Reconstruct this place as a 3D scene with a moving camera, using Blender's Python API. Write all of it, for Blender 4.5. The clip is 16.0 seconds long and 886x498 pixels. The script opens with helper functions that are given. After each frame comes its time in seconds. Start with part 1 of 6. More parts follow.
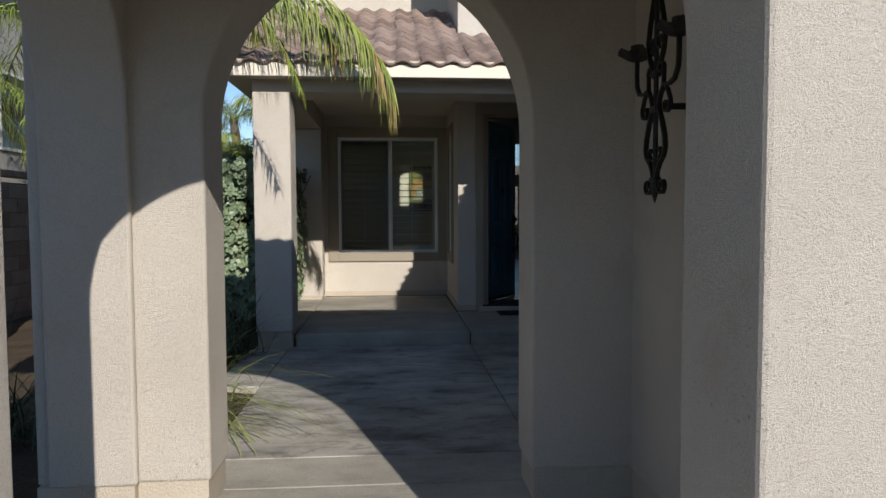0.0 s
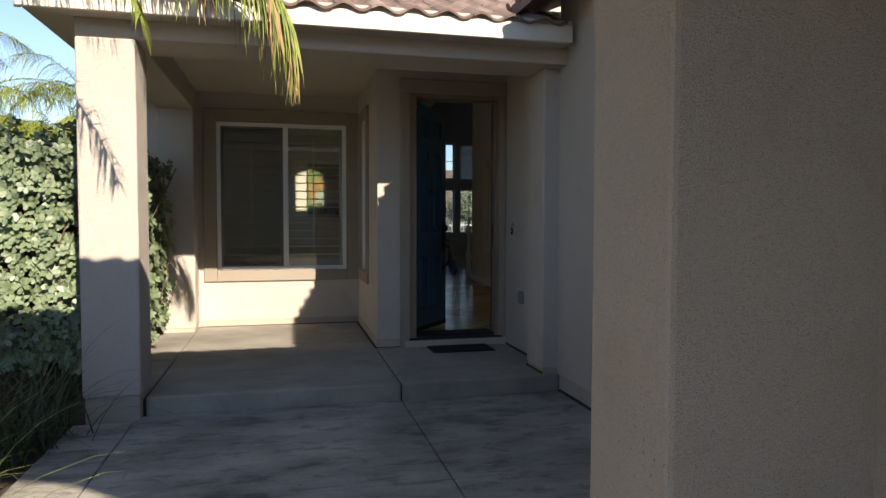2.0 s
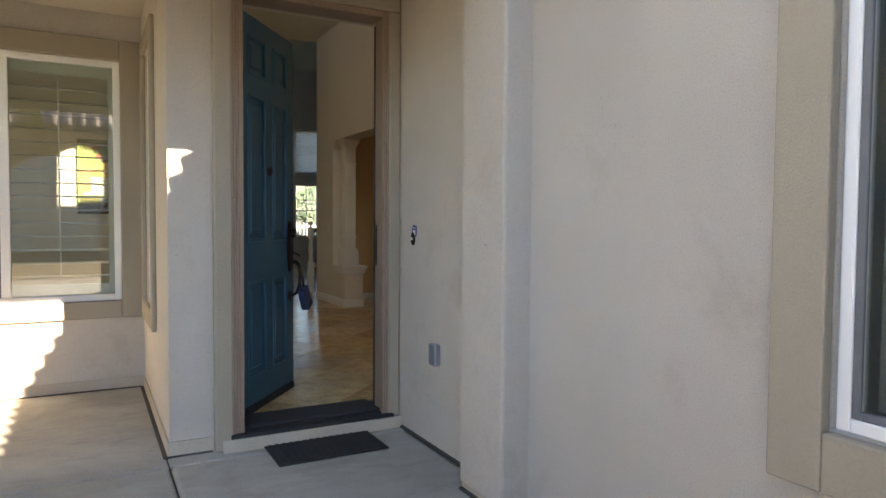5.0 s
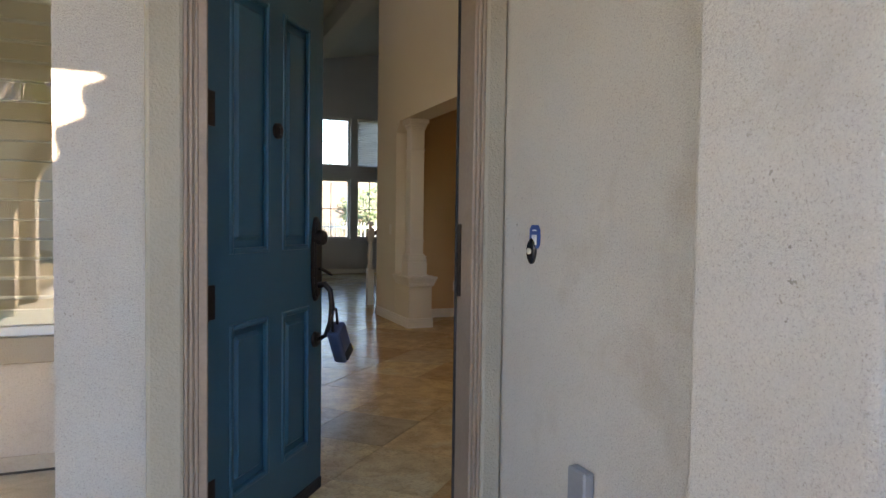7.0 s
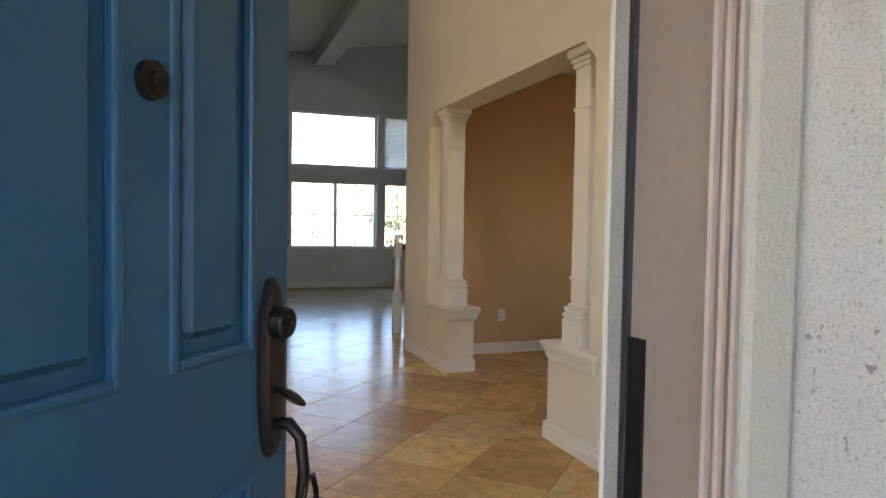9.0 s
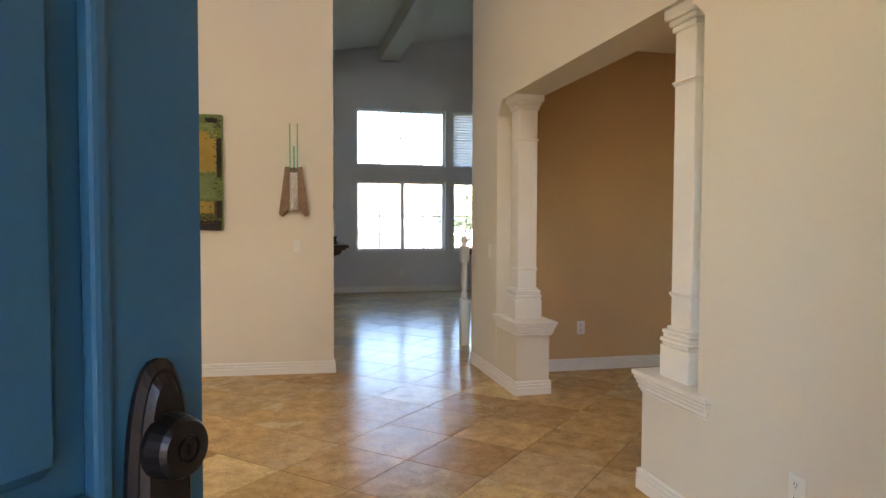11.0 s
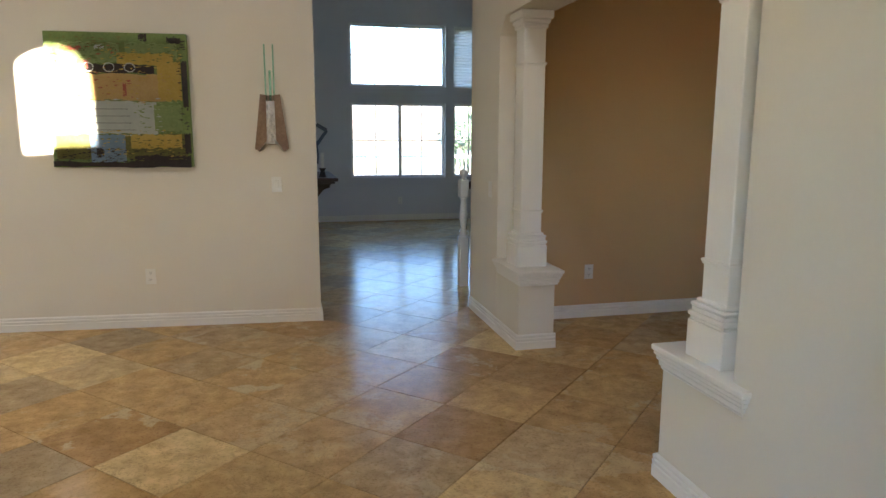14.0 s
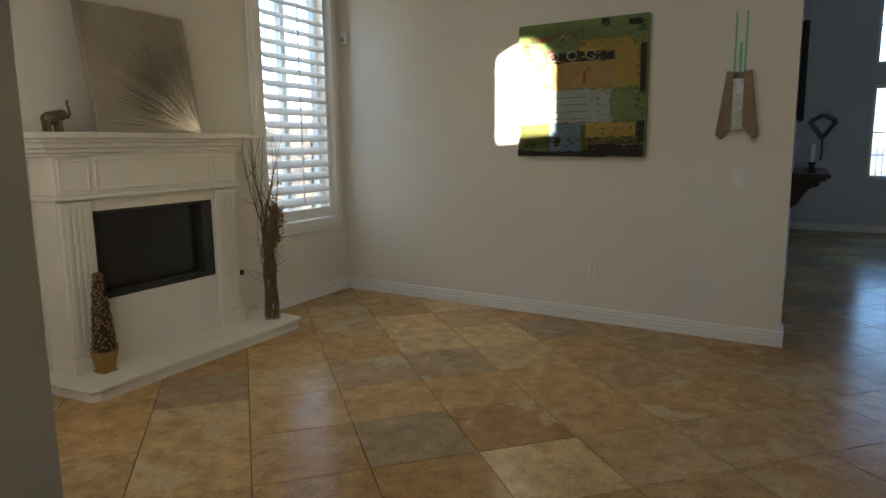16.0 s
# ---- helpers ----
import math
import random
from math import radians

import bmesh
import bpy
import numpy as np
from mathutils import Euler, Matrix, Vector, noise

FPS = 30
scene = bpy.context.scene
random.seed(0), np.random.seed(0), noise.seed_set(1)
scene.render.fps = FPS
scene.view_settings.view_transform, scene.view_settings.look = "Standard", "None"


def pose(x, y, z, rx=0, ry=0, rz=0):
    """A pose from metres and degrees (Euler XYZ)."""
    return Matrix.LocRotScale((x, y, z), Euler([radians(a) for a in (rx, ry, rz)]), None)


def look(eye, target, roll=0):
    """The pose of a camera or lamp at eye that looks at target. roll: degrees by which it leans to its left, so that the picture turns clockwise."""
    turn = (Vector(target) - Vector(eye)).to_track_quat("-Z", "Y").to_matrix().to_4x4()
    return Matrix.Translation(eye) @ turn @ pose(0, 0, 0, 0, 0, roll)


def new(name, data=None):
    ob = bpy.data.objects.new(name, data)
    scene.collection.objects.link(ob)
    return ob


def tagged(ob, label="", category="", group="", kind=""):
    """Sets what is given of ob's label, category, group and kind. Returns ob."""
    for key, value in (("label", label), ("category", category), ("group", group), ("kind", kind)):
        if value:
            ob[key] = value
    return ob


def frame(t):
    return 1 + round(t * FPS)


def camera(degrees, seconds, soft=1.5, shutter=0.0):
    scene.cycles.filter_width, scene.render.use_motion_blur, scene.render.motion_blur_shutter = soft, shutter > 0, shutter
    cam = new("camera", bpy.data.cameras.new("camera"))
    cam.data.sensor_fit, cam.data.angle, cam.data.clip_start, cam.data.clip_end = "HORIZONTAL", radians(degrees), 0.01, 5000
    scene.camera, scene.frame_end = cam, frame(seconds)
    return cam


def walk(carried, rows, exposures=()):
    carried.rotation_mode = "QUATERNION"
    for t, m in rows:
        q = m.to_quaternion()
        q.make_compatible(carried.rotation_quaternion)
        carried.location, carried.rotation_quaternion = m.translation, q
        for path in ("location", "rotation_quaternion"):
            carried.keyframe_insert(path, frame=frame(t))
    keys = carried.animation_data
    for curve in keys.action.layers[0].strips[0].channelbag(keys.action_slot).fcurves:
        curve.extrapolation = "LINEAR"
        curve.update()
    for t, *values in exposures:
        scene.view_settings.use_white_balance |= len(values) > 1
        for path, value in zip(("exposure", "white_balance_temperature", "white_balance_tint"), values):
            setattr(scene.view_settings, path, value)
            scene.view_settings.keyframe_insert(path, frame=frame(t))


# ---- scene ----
cam = camera(67.7, 16.0)
PATH = [
    (0, (-1.152, -8.498, 1.161), (-1.002, -6.506, 1.056), -0.2),
    (0.5, (-1.262, -7.975, 1.172), (-1.069, -5.987, 1.07), 0.4),
    (1, (-1.246, -7.496, 1.184), (-1.023, -5.511, 1.086), 0.1),
    (1.5, (-1.265, -7.005, 1.188), (-0.967, -5.029, 1.093), 0.4),
    (2, (-1.213, -6.524, 1.18), (-0.746, -4.581, 1.092), 0.1),
    (2.5, (-1.169, -6.02, 1.178), (-0.56, -4.117, 1.091), 0.4),
    (3, (-1.063, -5.55, 1.176), (-0.33, -3.691, 1.089), -0.1),
    (3.5, (-0.961, -5.064, 1.174), (-0.168, -3.229, 1.089), 0.2),
    (4, (-0.899, -4.604, 1.166), (0.02, -2.83, 1.083), 0.4),
    (4.2, (-0.876, -4.441, 1.185), (0.075, -2.684, 1.103), 0.4),
    (6.3, (-0.234, -2.578, 1.141), (0.649, -0.785, 1.063), 0.6),
    (7, (-0.022, -2.005, 1.154), (0.742, -0.159, 1.075), 0.8),
    (7.5, (0.155, -1.615, 1.128), (0.896, 0.241, 1.053), 1.1),
    (8.2, (0.283, -1.069, 1.198), (0.98, 0.804, 1.126), 1.2),
    (10.3, (0.621, -0.055, 1.328), (1.257, 1.839, 1.239), -0.1),
    (10.5, (0.637, -0.011, 1.327), (1.217, 1.901, 1.237), -0.0),
    (11, (0.67, 0.046, 1.311), (1.139, 1.989, 1.231), 0.2),
    (11.5, (0.69, 0.053, 1.302), (1.079, 1.993, 1.014), 0.6),
    (12, (0.698, 0.088, 1.297), (1.059, 2.002, 0.845), 0.0),
    (12.5, (0.692, 0.21, 1.312), (1.054, 2.114, 0.816), -0.0),
    (13, (0.693, 0.372, 1.416), (1.099, 2.287, 1.008), 0.1),
    (13.5, (0.78, 0.477, 1.424), (1.245, 2.393, 1.087), -0.2),
    (14, (0.857, 0.553, 1.444), (1.31, 2.473, 1.118), 0.1),
    (14.5, (0.91, 0.665, 1.414), (1.264, 2.606, 1.088), -0.0),
    (15, (1.064, 0.787, 1.389), (0.98, 2.759, 1.069), -0.3),
    (15.5, (1.125, 0.941, 1.358), (0.64, 2.855, 1.035), -0.1),
    (15.6, (1.114, 0.931, 1.353), (0.554, 2.826, 1.046), -0.2),
    (16, (1.135, 1.112, 1.344), (0.198, 2.851, 1.029), -0.7),
]
EXPOSURES = [(0, 0.06, 6600, 12), (0.5, 0.2, 6600, 12), (1.5, 0.6, 7100, 14), (2.0, 0.84, 7500, 17), (2.5, 1.05, 7800, 17), (3.0, 1.64, 8150, 17), (3.5, 2.32, 8300, 17), (4.2, 2.85, 8400, 18), (6.3, 3.5, 8700, 20), (7.0, 3.65, 8700, 21), (8.2, 4.25, 8500, 21), (10.3, 5.0, 8100, 22), (12.5, 4.93, 7900, 22), (13.5, 4.79, 7200, 18), (14.5, 4.52, 6650, 13), (15.5, 4.15, 6300, 11), (16.0, 3.68, 6500, 11)]
walk(cam, [(t, look(eye, target, roll)) for t, eye, target, roll in PATH], EXPOSURES)

# ---- light ----
SUN_AZ, SUN_EL = radians(17.5), radians(28)
sun_way = Vector((-math.sin(SUN_AZ) * math.cos(SUN_EL), math.cos(SUN_AZ) * math.cos(SUN_EL), -math.sin(SUN_EL)))
world = bpy.data.worlds.new("world")
scene.world = world
world.use_nodes = True
wn = world.node_tree
sky = wn.nodes.new("ShaderNodeTexSky")
sky.sky_type, sky.sun_disc = "NISHITA", False
sky.dust_density, sky.ozone_density = 0.0, 4.5
sky.sun_elevation, sky.sun_rotation = SUN_EL, math.pi - SUN_AZ
wn.links.new(sky.outputs[0], wn.nodes["Background"].inputs[0])
wn.nodes["Background"].inputs[1].default_value = 0.13
sun = new("sun", bpy.data.lights.new("sun", "SUN"))
sun.data.energy, sun.data.angle, sun.data.color = 5.0, radians(0.5), (1.0, 0.95, 0.87)
sun.matrix_world = look(-sun_way * 60, (0, 0, 0))


def window_light(name, eye, target, w, h, watts, colour=(0.86, 0.93, 1.0)):
    lamp = new(name, bpy.data.lights.new(name, "AREA"))
    lamp.data.shape, lamp.data.size, lamp.data.size_y = "RECTANGLE", w, h
    lamp.data.energy, lamp.data.color = watts, colour
    lamp.matrix_world = look(eye, target)
    return lamp


# ---- materials ----
def tree(name):
    m = bpy.data.materials.new(name)
    m.use_nodes = True
    return m, m.node_tree.nodes, m.node_tree.links, m.node_tree.nodes["Principled BSDF"]


def surface(name, c1, c2, rough=0.8, scale=3.0, grain=60.0, grain_mix=0.25, bump=0.0, bump_scale=None, metal=0.0, spec=0.5, by_object=0.0, detail=4.0, bump_dist=0.01, lo=0.3, hi=0.7):
    """Two colours mixed by a broad noise and a fine grain, with relief."""
    m, n, l, p = tree(name)
    geo = n.new("ShaderNodeNewGeometry")
    broad, fine = n.new("ShaderNodeTexNoise"), n.new("ShaderNodeTexNoise")
    broad.inputs["Scale"].default_value, broad.inputs["Detail"].default_value = scale, detail
    fine.inputs["Scale"].default_value, fine.inputs["Detail"].default_value = grain, 3
    l.new(geo.outputs["Position"], broad.inputs["Vector"])
    l.new(geo.outputs["Position"], fine.inputs["Vector"])
    mix = n.new("ShaderNodeMix")
    mix.data_type = "FLOAT"
    mix.inputs[0].default_value = grain_mix
    l.new(broad.outputs[0], mix.inputs[2])
    l.new(fine.outputs[0], mix.inputs[3])
    fac = mix.outputs[0]
    if by_object:
        info, add = n.new("ShaderNodeObjectInfo"), n.new("ShaderNodeMath")
        add.operation, add.use_clamp = "MULTIPLY_ADD", True
        l.new(info.outputs["Random"], add.inputs[0])
        add.inputs[1].default_value = by_object
        sub = n.new("ShaderNodeMath")
        sub.operation = "SUBTRACT"
        l.new(fac, sub.inputs[0])
        sub.inputs[1].default_value = by_object / 2
        l.new(sub.outputs[0], add.inputs[2])
        fac = add.outputs[0]
    ramp = n.new("ShaderNodeValToRGB")
    ramp.color_ramp.elements[0].position, ramp.color_ramp.elements[1].position = lo, hi
    ramp.color_ramp.elements[0].color, ramp.color_ramp.elements[1].color = (*c1, 1), (*c2, 1)
    l.new(fac, ramp.inputs[0])
    l.new(ramp.outputs[0], p.inputs["Base Color"])
    p.inputs["Roughness"].default_value, p.inputs["Metallic"].default_value = rough, metal
    p.inputs["Specular IOR Level"].default_value = spec
    if bump:
        rel, b = n.new("ShaderNodeTexNoise"), n.new("ShaderNodeBump")
        rel.inputs["Scale"].default_value, rel.inputs["Detail"].default_value = bump_scale or grain, 2.5
        l.new(geo.outputs["Position"], rel.inputs["Vector"])
        l.new(rel.outputs[0], b.inputs["Height"])
        b.inputs["Strength"].default_value, b.inputs["Distance"].default_value = bump, bump_dist
        l.new(b.outputs[0], p.inputs["Normal"])
    return m


def glass(name, tint=(0.9, 0.95, 0.93), gain=1.0):
    m, n, l, p = tree(name)
    n.remove(p)
    clear, gloss, mix, edge = n.new("ShaderNodeBsdfTransparent"), n.new("ShaderNodeBsdfGlossy"), n.new("ShaderNodeMixShader"), n.new("ShaderNodeLayerWeight")
    steep, scale = n.new("ShaderNodeMath"), n.new("ShaderNodeMath")
    steep.operation, scale.operation, scale.use_clamp = "POWER", "MULTIPLY_ADD", True
    edge.inputs["Blend"].default_value, steep.inputs[1].default_value = 0.5, 3.5
    scale.inputs[1].default_value, scale.inputs[2].default_value = 0.85, 0.045 * gain
    l.new(edge.outputs["Facing"], steep.inputs[0])
    l.new(steep.outputs[0], scale.inputs[0])
    clear.inputs[0].default_value = (*tint, 1)
    gloss.inputs["Roughness"].default_value = 0.0
    l.new(scale.outputs[0], mix.inputs[0])
    l.new(clear.outputs[0], mix.inputs[1])
    l.new(gloss.outputs[0], mix.inputs[2])
    l.new(mix.outputs[0], n["Material Output"].inputs[0])
    return m


def node_math(n, l, op, a, b, clamp=False):
    k = n.new("ShaderNodeMath")
    k.operation, k.use_clamp = op, clamp
    for i, v in enumerate((a, b)):
        if isinstance(v, (int, float)):
            k.inputs[i].default_value = v
        else:
            l.new(v, k.inputs[i])
    return k.outputs[0]


def node_ramp(n, l, fac, stops):
    r = n.new("ShaderNodeValToRGB")
    els = r.color_ramp.elements
    els[0].position, els[1].position = stops[0][0], stops[-1][0]
    els[0].color, els[1].color = (*stops[0][1], 1), (*stops[-1][1], 1)
    for pos, col in stops[1:-1]:
        els.new(pos).color = (*col, 1)
    l.new(fac, r.inputs[0])
    return r.outputs[0]


def node_noise(n, l, vec, scale, detail, rough=0.5, warp=0.0):
    t = n.new("ShaderNodeTexNoise")
    for key, v in (("Scale", scale), ("Detail", detail), ("Roughness", rough), ("Distortion", warp)):
        t.inputs[key].default_value = v
    l.new(vec, t.inputs["Vector"])
    return t.outputs[0]


def node_mix(n, l, fac, a, b, blend="MIX"):
    m = n.new("ShaderNodeMix")
    m.data_type, m.blend_type = "RGBA", blend
    for sock, v in ((m.inputs[0], fac), (m.inputs[6], a), (m.inputs[7], b)):
        if isinstance(v, (int, float)):
            sock.default_value = v
        elif isinstance(v, tuple):
            sock.default_value = (*v, 1)
        else:
            l.new(v, sock)
    return m.outputs[2]


def travertine():
    """Honed stone tile: each tile its own tone, fine mottling, ragged chalky patches, pores."""
    m, n, l, p = tree("travertine_tile")
    geo, info = n.new("ShaderNodeNewGeometry"), n.new("ShaderNodeObjectInfo")
    own = node_math(n, l, "FRACT", node_math(n, l, "ADD", info.outputs["Random"], geo.outputs["Random Per Island"]), 0)
    comb, shift = n.new("ShaderNodeCombineXYZ"), n.new("ShaderNodeVectorMath")
    for i, k in enumerate((31.0, 17.0, 53.0)):
        l.new(node_math(n, l, "MULTIPLY", own, k), comb.inputs[i])
    l.new(geo.outputs["Position"], shift.inputs[0])
    l.new(comb.outputs[0], shift.inputs[1])
    pos = shift.outputs[0]
    tone = node_ramp(n, l, own, ((0.0, (0.48, 0.30, 0.13)), (0.14, (0.58, 0.395, 0.185)), (0.28, (0.43, 0.26, 0.116)), (0.42, (0.69, 0.505, 0.26)), (0.56, (0.40, 0.30, 0.18)), (0.70, (0.58, 0.38, 0.175)), (0.84, (0.47, 0.34, 0.195)), (1.0, (0.65, 0.445, 0.215))))
    mottle = node_noise(n, l, pos, 9.0, 8, 0.62)
    col = node_mix(n, l, 0.8, tone, node_ramp(n, l, mottle, ((0.34, (0.70, 0.655, 0.59)), (0.66, (1.16, 1.15, 1.14)))), "MULTIPLY")
    # ragged pale patches, strong on some tiles only
    patch = node_noise(n, l, pos, 3.4, 10, 0.66, 0.3)
    amount = node_ramp(n, l, node_math(n, l, "FRACT", node_math(n, l, "MULTIPLY", own, 7.3), 0), ((0.2, (0.10, 0.10, 0.10)), (1.0, (0.75, 0.75, 0.75))))
    edge = node_ramp(n, l, patch, ((0.535, (0, 0, 0)), (0.57, (1, 1, 1))))
    col = node_mix(n, l, node_math(n, l, "MULTIPLY", edge, amount), col, (0.58, 0.47, 0.29))
    # thin wandering veins, rust brown
    vein = node_noise(n, l, pos, 5.5, 9, 0.62, 0.9)
    line = node_ramp(n, l, node_math(n, l, "ABSOLUTE", node_math(n, l, "SUBTRACT", vein, 0.5), 0), ((0.0, (0.34, 0.34, 0.34)), (0.018, (0, 0, 0))))
    col = node_mix(n, l, line, col, (0.27, 0.16, 0.08))
    pore = node_noise(n, l, pos, 65, 5, 0.65)
    col = node_mix(n, l, 0.6, col, node_ramp(n, l, pore, ((0.35, (0.60, 0.56, 0.50)), (0.47, (1, 1, 1)))), "MULTIPLY")
    l.new(col, p.inputs["Base Color"])
    p.inputs["Specular IOR Level"].default_value = 0.035
    rr = n.new("ShaderNodeMapRange")
    rr.inputs[3].default_value, rr.inputs[4].default_value = 0.14, 0.27
    l.new(mottle, rr.inputs[0])
    l.new(rr.outputs[0], p.inputs["Roughness"])
    b = n.new("ShaderNodeBump")
    b.inputs["Strength"].default_value, b.inputs["Distance"].default_value = 0.10, 0.002
    l.new(mottle, b.inputs["Height"])
    l.new(b.outputs[0], p.inputs["Normal"])
    return m


def stained_concrete(name, tone, stain):
    """Broom-finished concrete with dark drawn-out stains and pale worn areas."""
    m, n, l, p = tree(name)
    geo, mp = n.new("ShaderNodeNewGeometry"), n.new("ShaderNodeMapping")
    pos = geo.outputs["Position"]
    mp.inputs["Scale"].default_value = (1.0, 2.2, 1.0)
    mp.inputs["Rotation"].default_value = (0, 0, 0.12)
    l.new(pos, mp.inputs["Vector"])
    broad = node_noise(n, l, pos, 1.1, 6, 0.55)
    col = node_ramp(n, l, broad, ((0.36, tuple(0.68 * v for v in tone)), (0.64, tone)))
    streak = node_noise(n, l, mp.outputs[0], 1.5, 9, 0.62, 0.15)
    col = node_mix(n, l, stain, col, node_ramp(n, l, streak, ((0.36, (0.42, 0.42, 0.42)), (0.46, (0.82, 0.82, 0.81)), (0.56, (1.0, 1.0, 1.0)), (0.66, (1.20, 1.19, 1.16)))), "MULTIPLY")
    grime = node_noise(n, l, mp.outputs[0], 4.5, 10, 0.7, 0.5)
    col = node_mix(n, l, stain * 0.7, col, node_ramp(n, l, grime, ((0.40, (0.48, 0.47, 0.46)), (0.47, (1, 1, 1)), (0.60, (1, 1, 1)), (0.68, (1.18, 1.17, 1.15)))), "MULTIPLY")
    fine = node_noise(n, l, pos, 130, 4, 0.6)
    col = node_mix(n, l, 0.8, col, node_ramp(n, l, fine, ((0.3, (0.78, 0.78, 0.77)), (0.7, (1.14, 1.14, 1.14)))), "MULTIPLY")
    l.new(col, p.inputs["Base Color"])
    p.inputs["Roughness"].default_value, p.inputs["Specular IOR Level"].default_value = 0.85, 0.3
    b = n.new("ShaderNodeBump")
    b.inputs["Strength"].default_value, b.inputs["Distance"].default_value = 0.35, 0.003
    l.new(fine, b.inputs["Height"])
    l.new(b.outputs[0], p.inputs["Normal"])
    return m


def sand_stucco():
    """Sand-float stucco: coarse grains in relief with pale and dark specks, faint weather stains."""
    m, n, l, p = tree("stucco")
    pos = n.new("ShaderNodeNewGeometry").outputs["Position"]
    broad = node_noise(n, l, pos, 0.9, 6, 0.6)
    col = node_ramp(n, l, broad, ((0.32, (0.52, 0.475, 0.415)), (0.68, (0.595, 0.55, 0.485))))
    grit = node_noise(n, l, pos, 210, 4, 0.75)
    col = node_mix(n, l, 1.0, col, node_ramp(n, l, grit, ((0.32, (0.66, 0.63, 0.60)), (0.43, (0.96, 0.96, 0.955)), (0.56, (1.02, 1.02, 1.02)), (0.72, (1.14, 1.14, 1.14)))), "MULTIPLY")
    # scattered scuffs: small dark pits gathered in a few places, and pale brown water marks
    place = node_ramp(n, l, node_noise(n, l, pos, 2.3, 3, 0.6), ((0.56, (0, 0, 0)), (0.66, (1, 1, 1))))
    pits = node_ramp(n, l, node_noise(n, l, pos, 75, 2, 0.5), ((0.66, (0, 0, 0)), (0.70, (1, 1, 1))))
    col = node_mix(n, l, node_math(n, l, "MULTIPLY", node_math(n, l, "MULTIPLY", place, pits), 0.7), col, (0.20, 0.165, 0.13))
    mark = node_ramp(n, l, node_noise(n, l, pos, 1.7, 9, 0.68, 0.4), ((0.56, (0, 0, 0)), (0.70, (1, 1, 1))))
    col = node_mix(n, l, node_math(n, l, "MULTIPLY", mark, 0.45), col, (0.40, 0.33, 0.25))
    l.new(col, p.inputs["Base Color"])
    p.inputs["Roughness"].default_value, p.inputs["Specular IOR Level"].default_value = 0.92, 0.2
    lump = node_noise(n, l, pos, 45, 3, 0.6)
    b = n.new("ShaderNodeBump")
    b.inputs["Strength"].default_value, b.inputs["Distance"].default_value = 1.0, 0.007
    l.new(node_math(n, l, "ADD", grit, node_math(n, l, "MULTIPLY", lump, 0.5)), b.inputs["Height"])
    l.new(b.outputs[0], p.inputs["Normal"])
    return m


STUCCO = sand_stucco()
STUCCO_TRIM = surface("stucco_trim", (0.285, 0.25, 0.195), (0.34, 0.30, 0.24), 0.92, 1.6, 130, 0.35, 0.6, 130, spec=0.2, bump_dist=0.005)
SCREED = surface("stucco_base", (0.40, 0.35, 0.28), (0.50, 0.44, 0.36), 0.95, 4, 90, 0.4, 0.5, 90, spec=0.2)
HOUSE = surface("neighbour_stucco", (0.36, 0.34, 0.30), (0.42, 0.40, 0.36), 0.95, 1, 60, 0.3)
CONCRETE = stained_concrete("concrete", (0.42, 0.395, 0.34), 0.28)
WALK_CONCRETE = stained_concrete("weathered_concrete", (0.43, 0.405, 0.36), 0.85)
JOINT = surface("joint_filler", (0.03, 0.028, 0.025), (0.06, 0.055, 0.05), 0.95)
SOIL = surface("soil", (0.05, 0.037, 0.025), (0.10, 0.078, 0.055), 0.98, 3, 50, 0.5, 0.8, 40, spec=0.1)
GROUND = surface("ground", (0.16, 0.12, 0.075), (0.26, 0.21, 0.13), 0.98, 0.05, 1.5, 0.4, spec=0.1)
FASCIA = surface("fascia_paint", (0.66, 0.60, 0.50), (0.74, 0.68, 0.58), 0.6, 2, 40, 0.3, spec=0.3)
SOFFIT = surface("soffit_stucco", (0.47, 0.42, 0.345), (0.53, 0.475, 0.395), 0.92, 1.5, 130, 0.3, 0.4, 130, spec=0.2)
ROOF_TILE = surface("roof_tile", (0.20, 0.145, 0.12), (0.34, 0.26, 0.22), 0.85, 6, 70, 0.4, 0.4, 90, by_object=0.5, spec=0.25)
VINYL = surface("white_vinyl", (0.74, 0.74, 0.72), (0.80, 0.80, 0.78), 0.4, 3, 80, 0.2)
GLASS = glass("window_glass", (0.80, 0.845, 0.81), 1.9)
LOW_E = glass("low_e_glass", (0.74, 0.78, 0.80))
CLEAR = glass("clear_glass", (0.94, 0.97, 0.96))
VASE_GLASS = glass("vase_glass", (0.975, 0.985, 0.98), 0.3)
GREEN_GLASS = glass("green_glass", (0.55, 0.85, 0.74))
SHUTTER = surface("shutter_paint", (0.76, 0.75, 0.71), (0.82, 0.81, 0.77), 0.45, 2, 60, 0.2)
DOOR_BLUE = surface("door_paint", (0.0095, 0.0845, 0.141), (0.0138, 0.1045, 0.168), 0.42, 1.5, 90, 0.3, 0.06, 120, bump_dist=0.002)
DOOR_WOOD = surface("door_frame_wood", (0.21, 0.15, 0.11), (0.28, 0.205, 0.155), 0.55, 3, 70, 0.4, 0.1, 80)
BRONZE = surface("aged_bronze", (0.018, 0.014, 0.013), (0.045, 0.034, 0.03), 0.38, 14, 90, 0.4, metal=0.75, bump=0.05)
IRON = surface("wrought_iron", (0.012, 0.011, 0.010), (0.03, 0.027, 0.024), 0.55, 20, 120, 0.4, metal=0.5, bump=0.3)
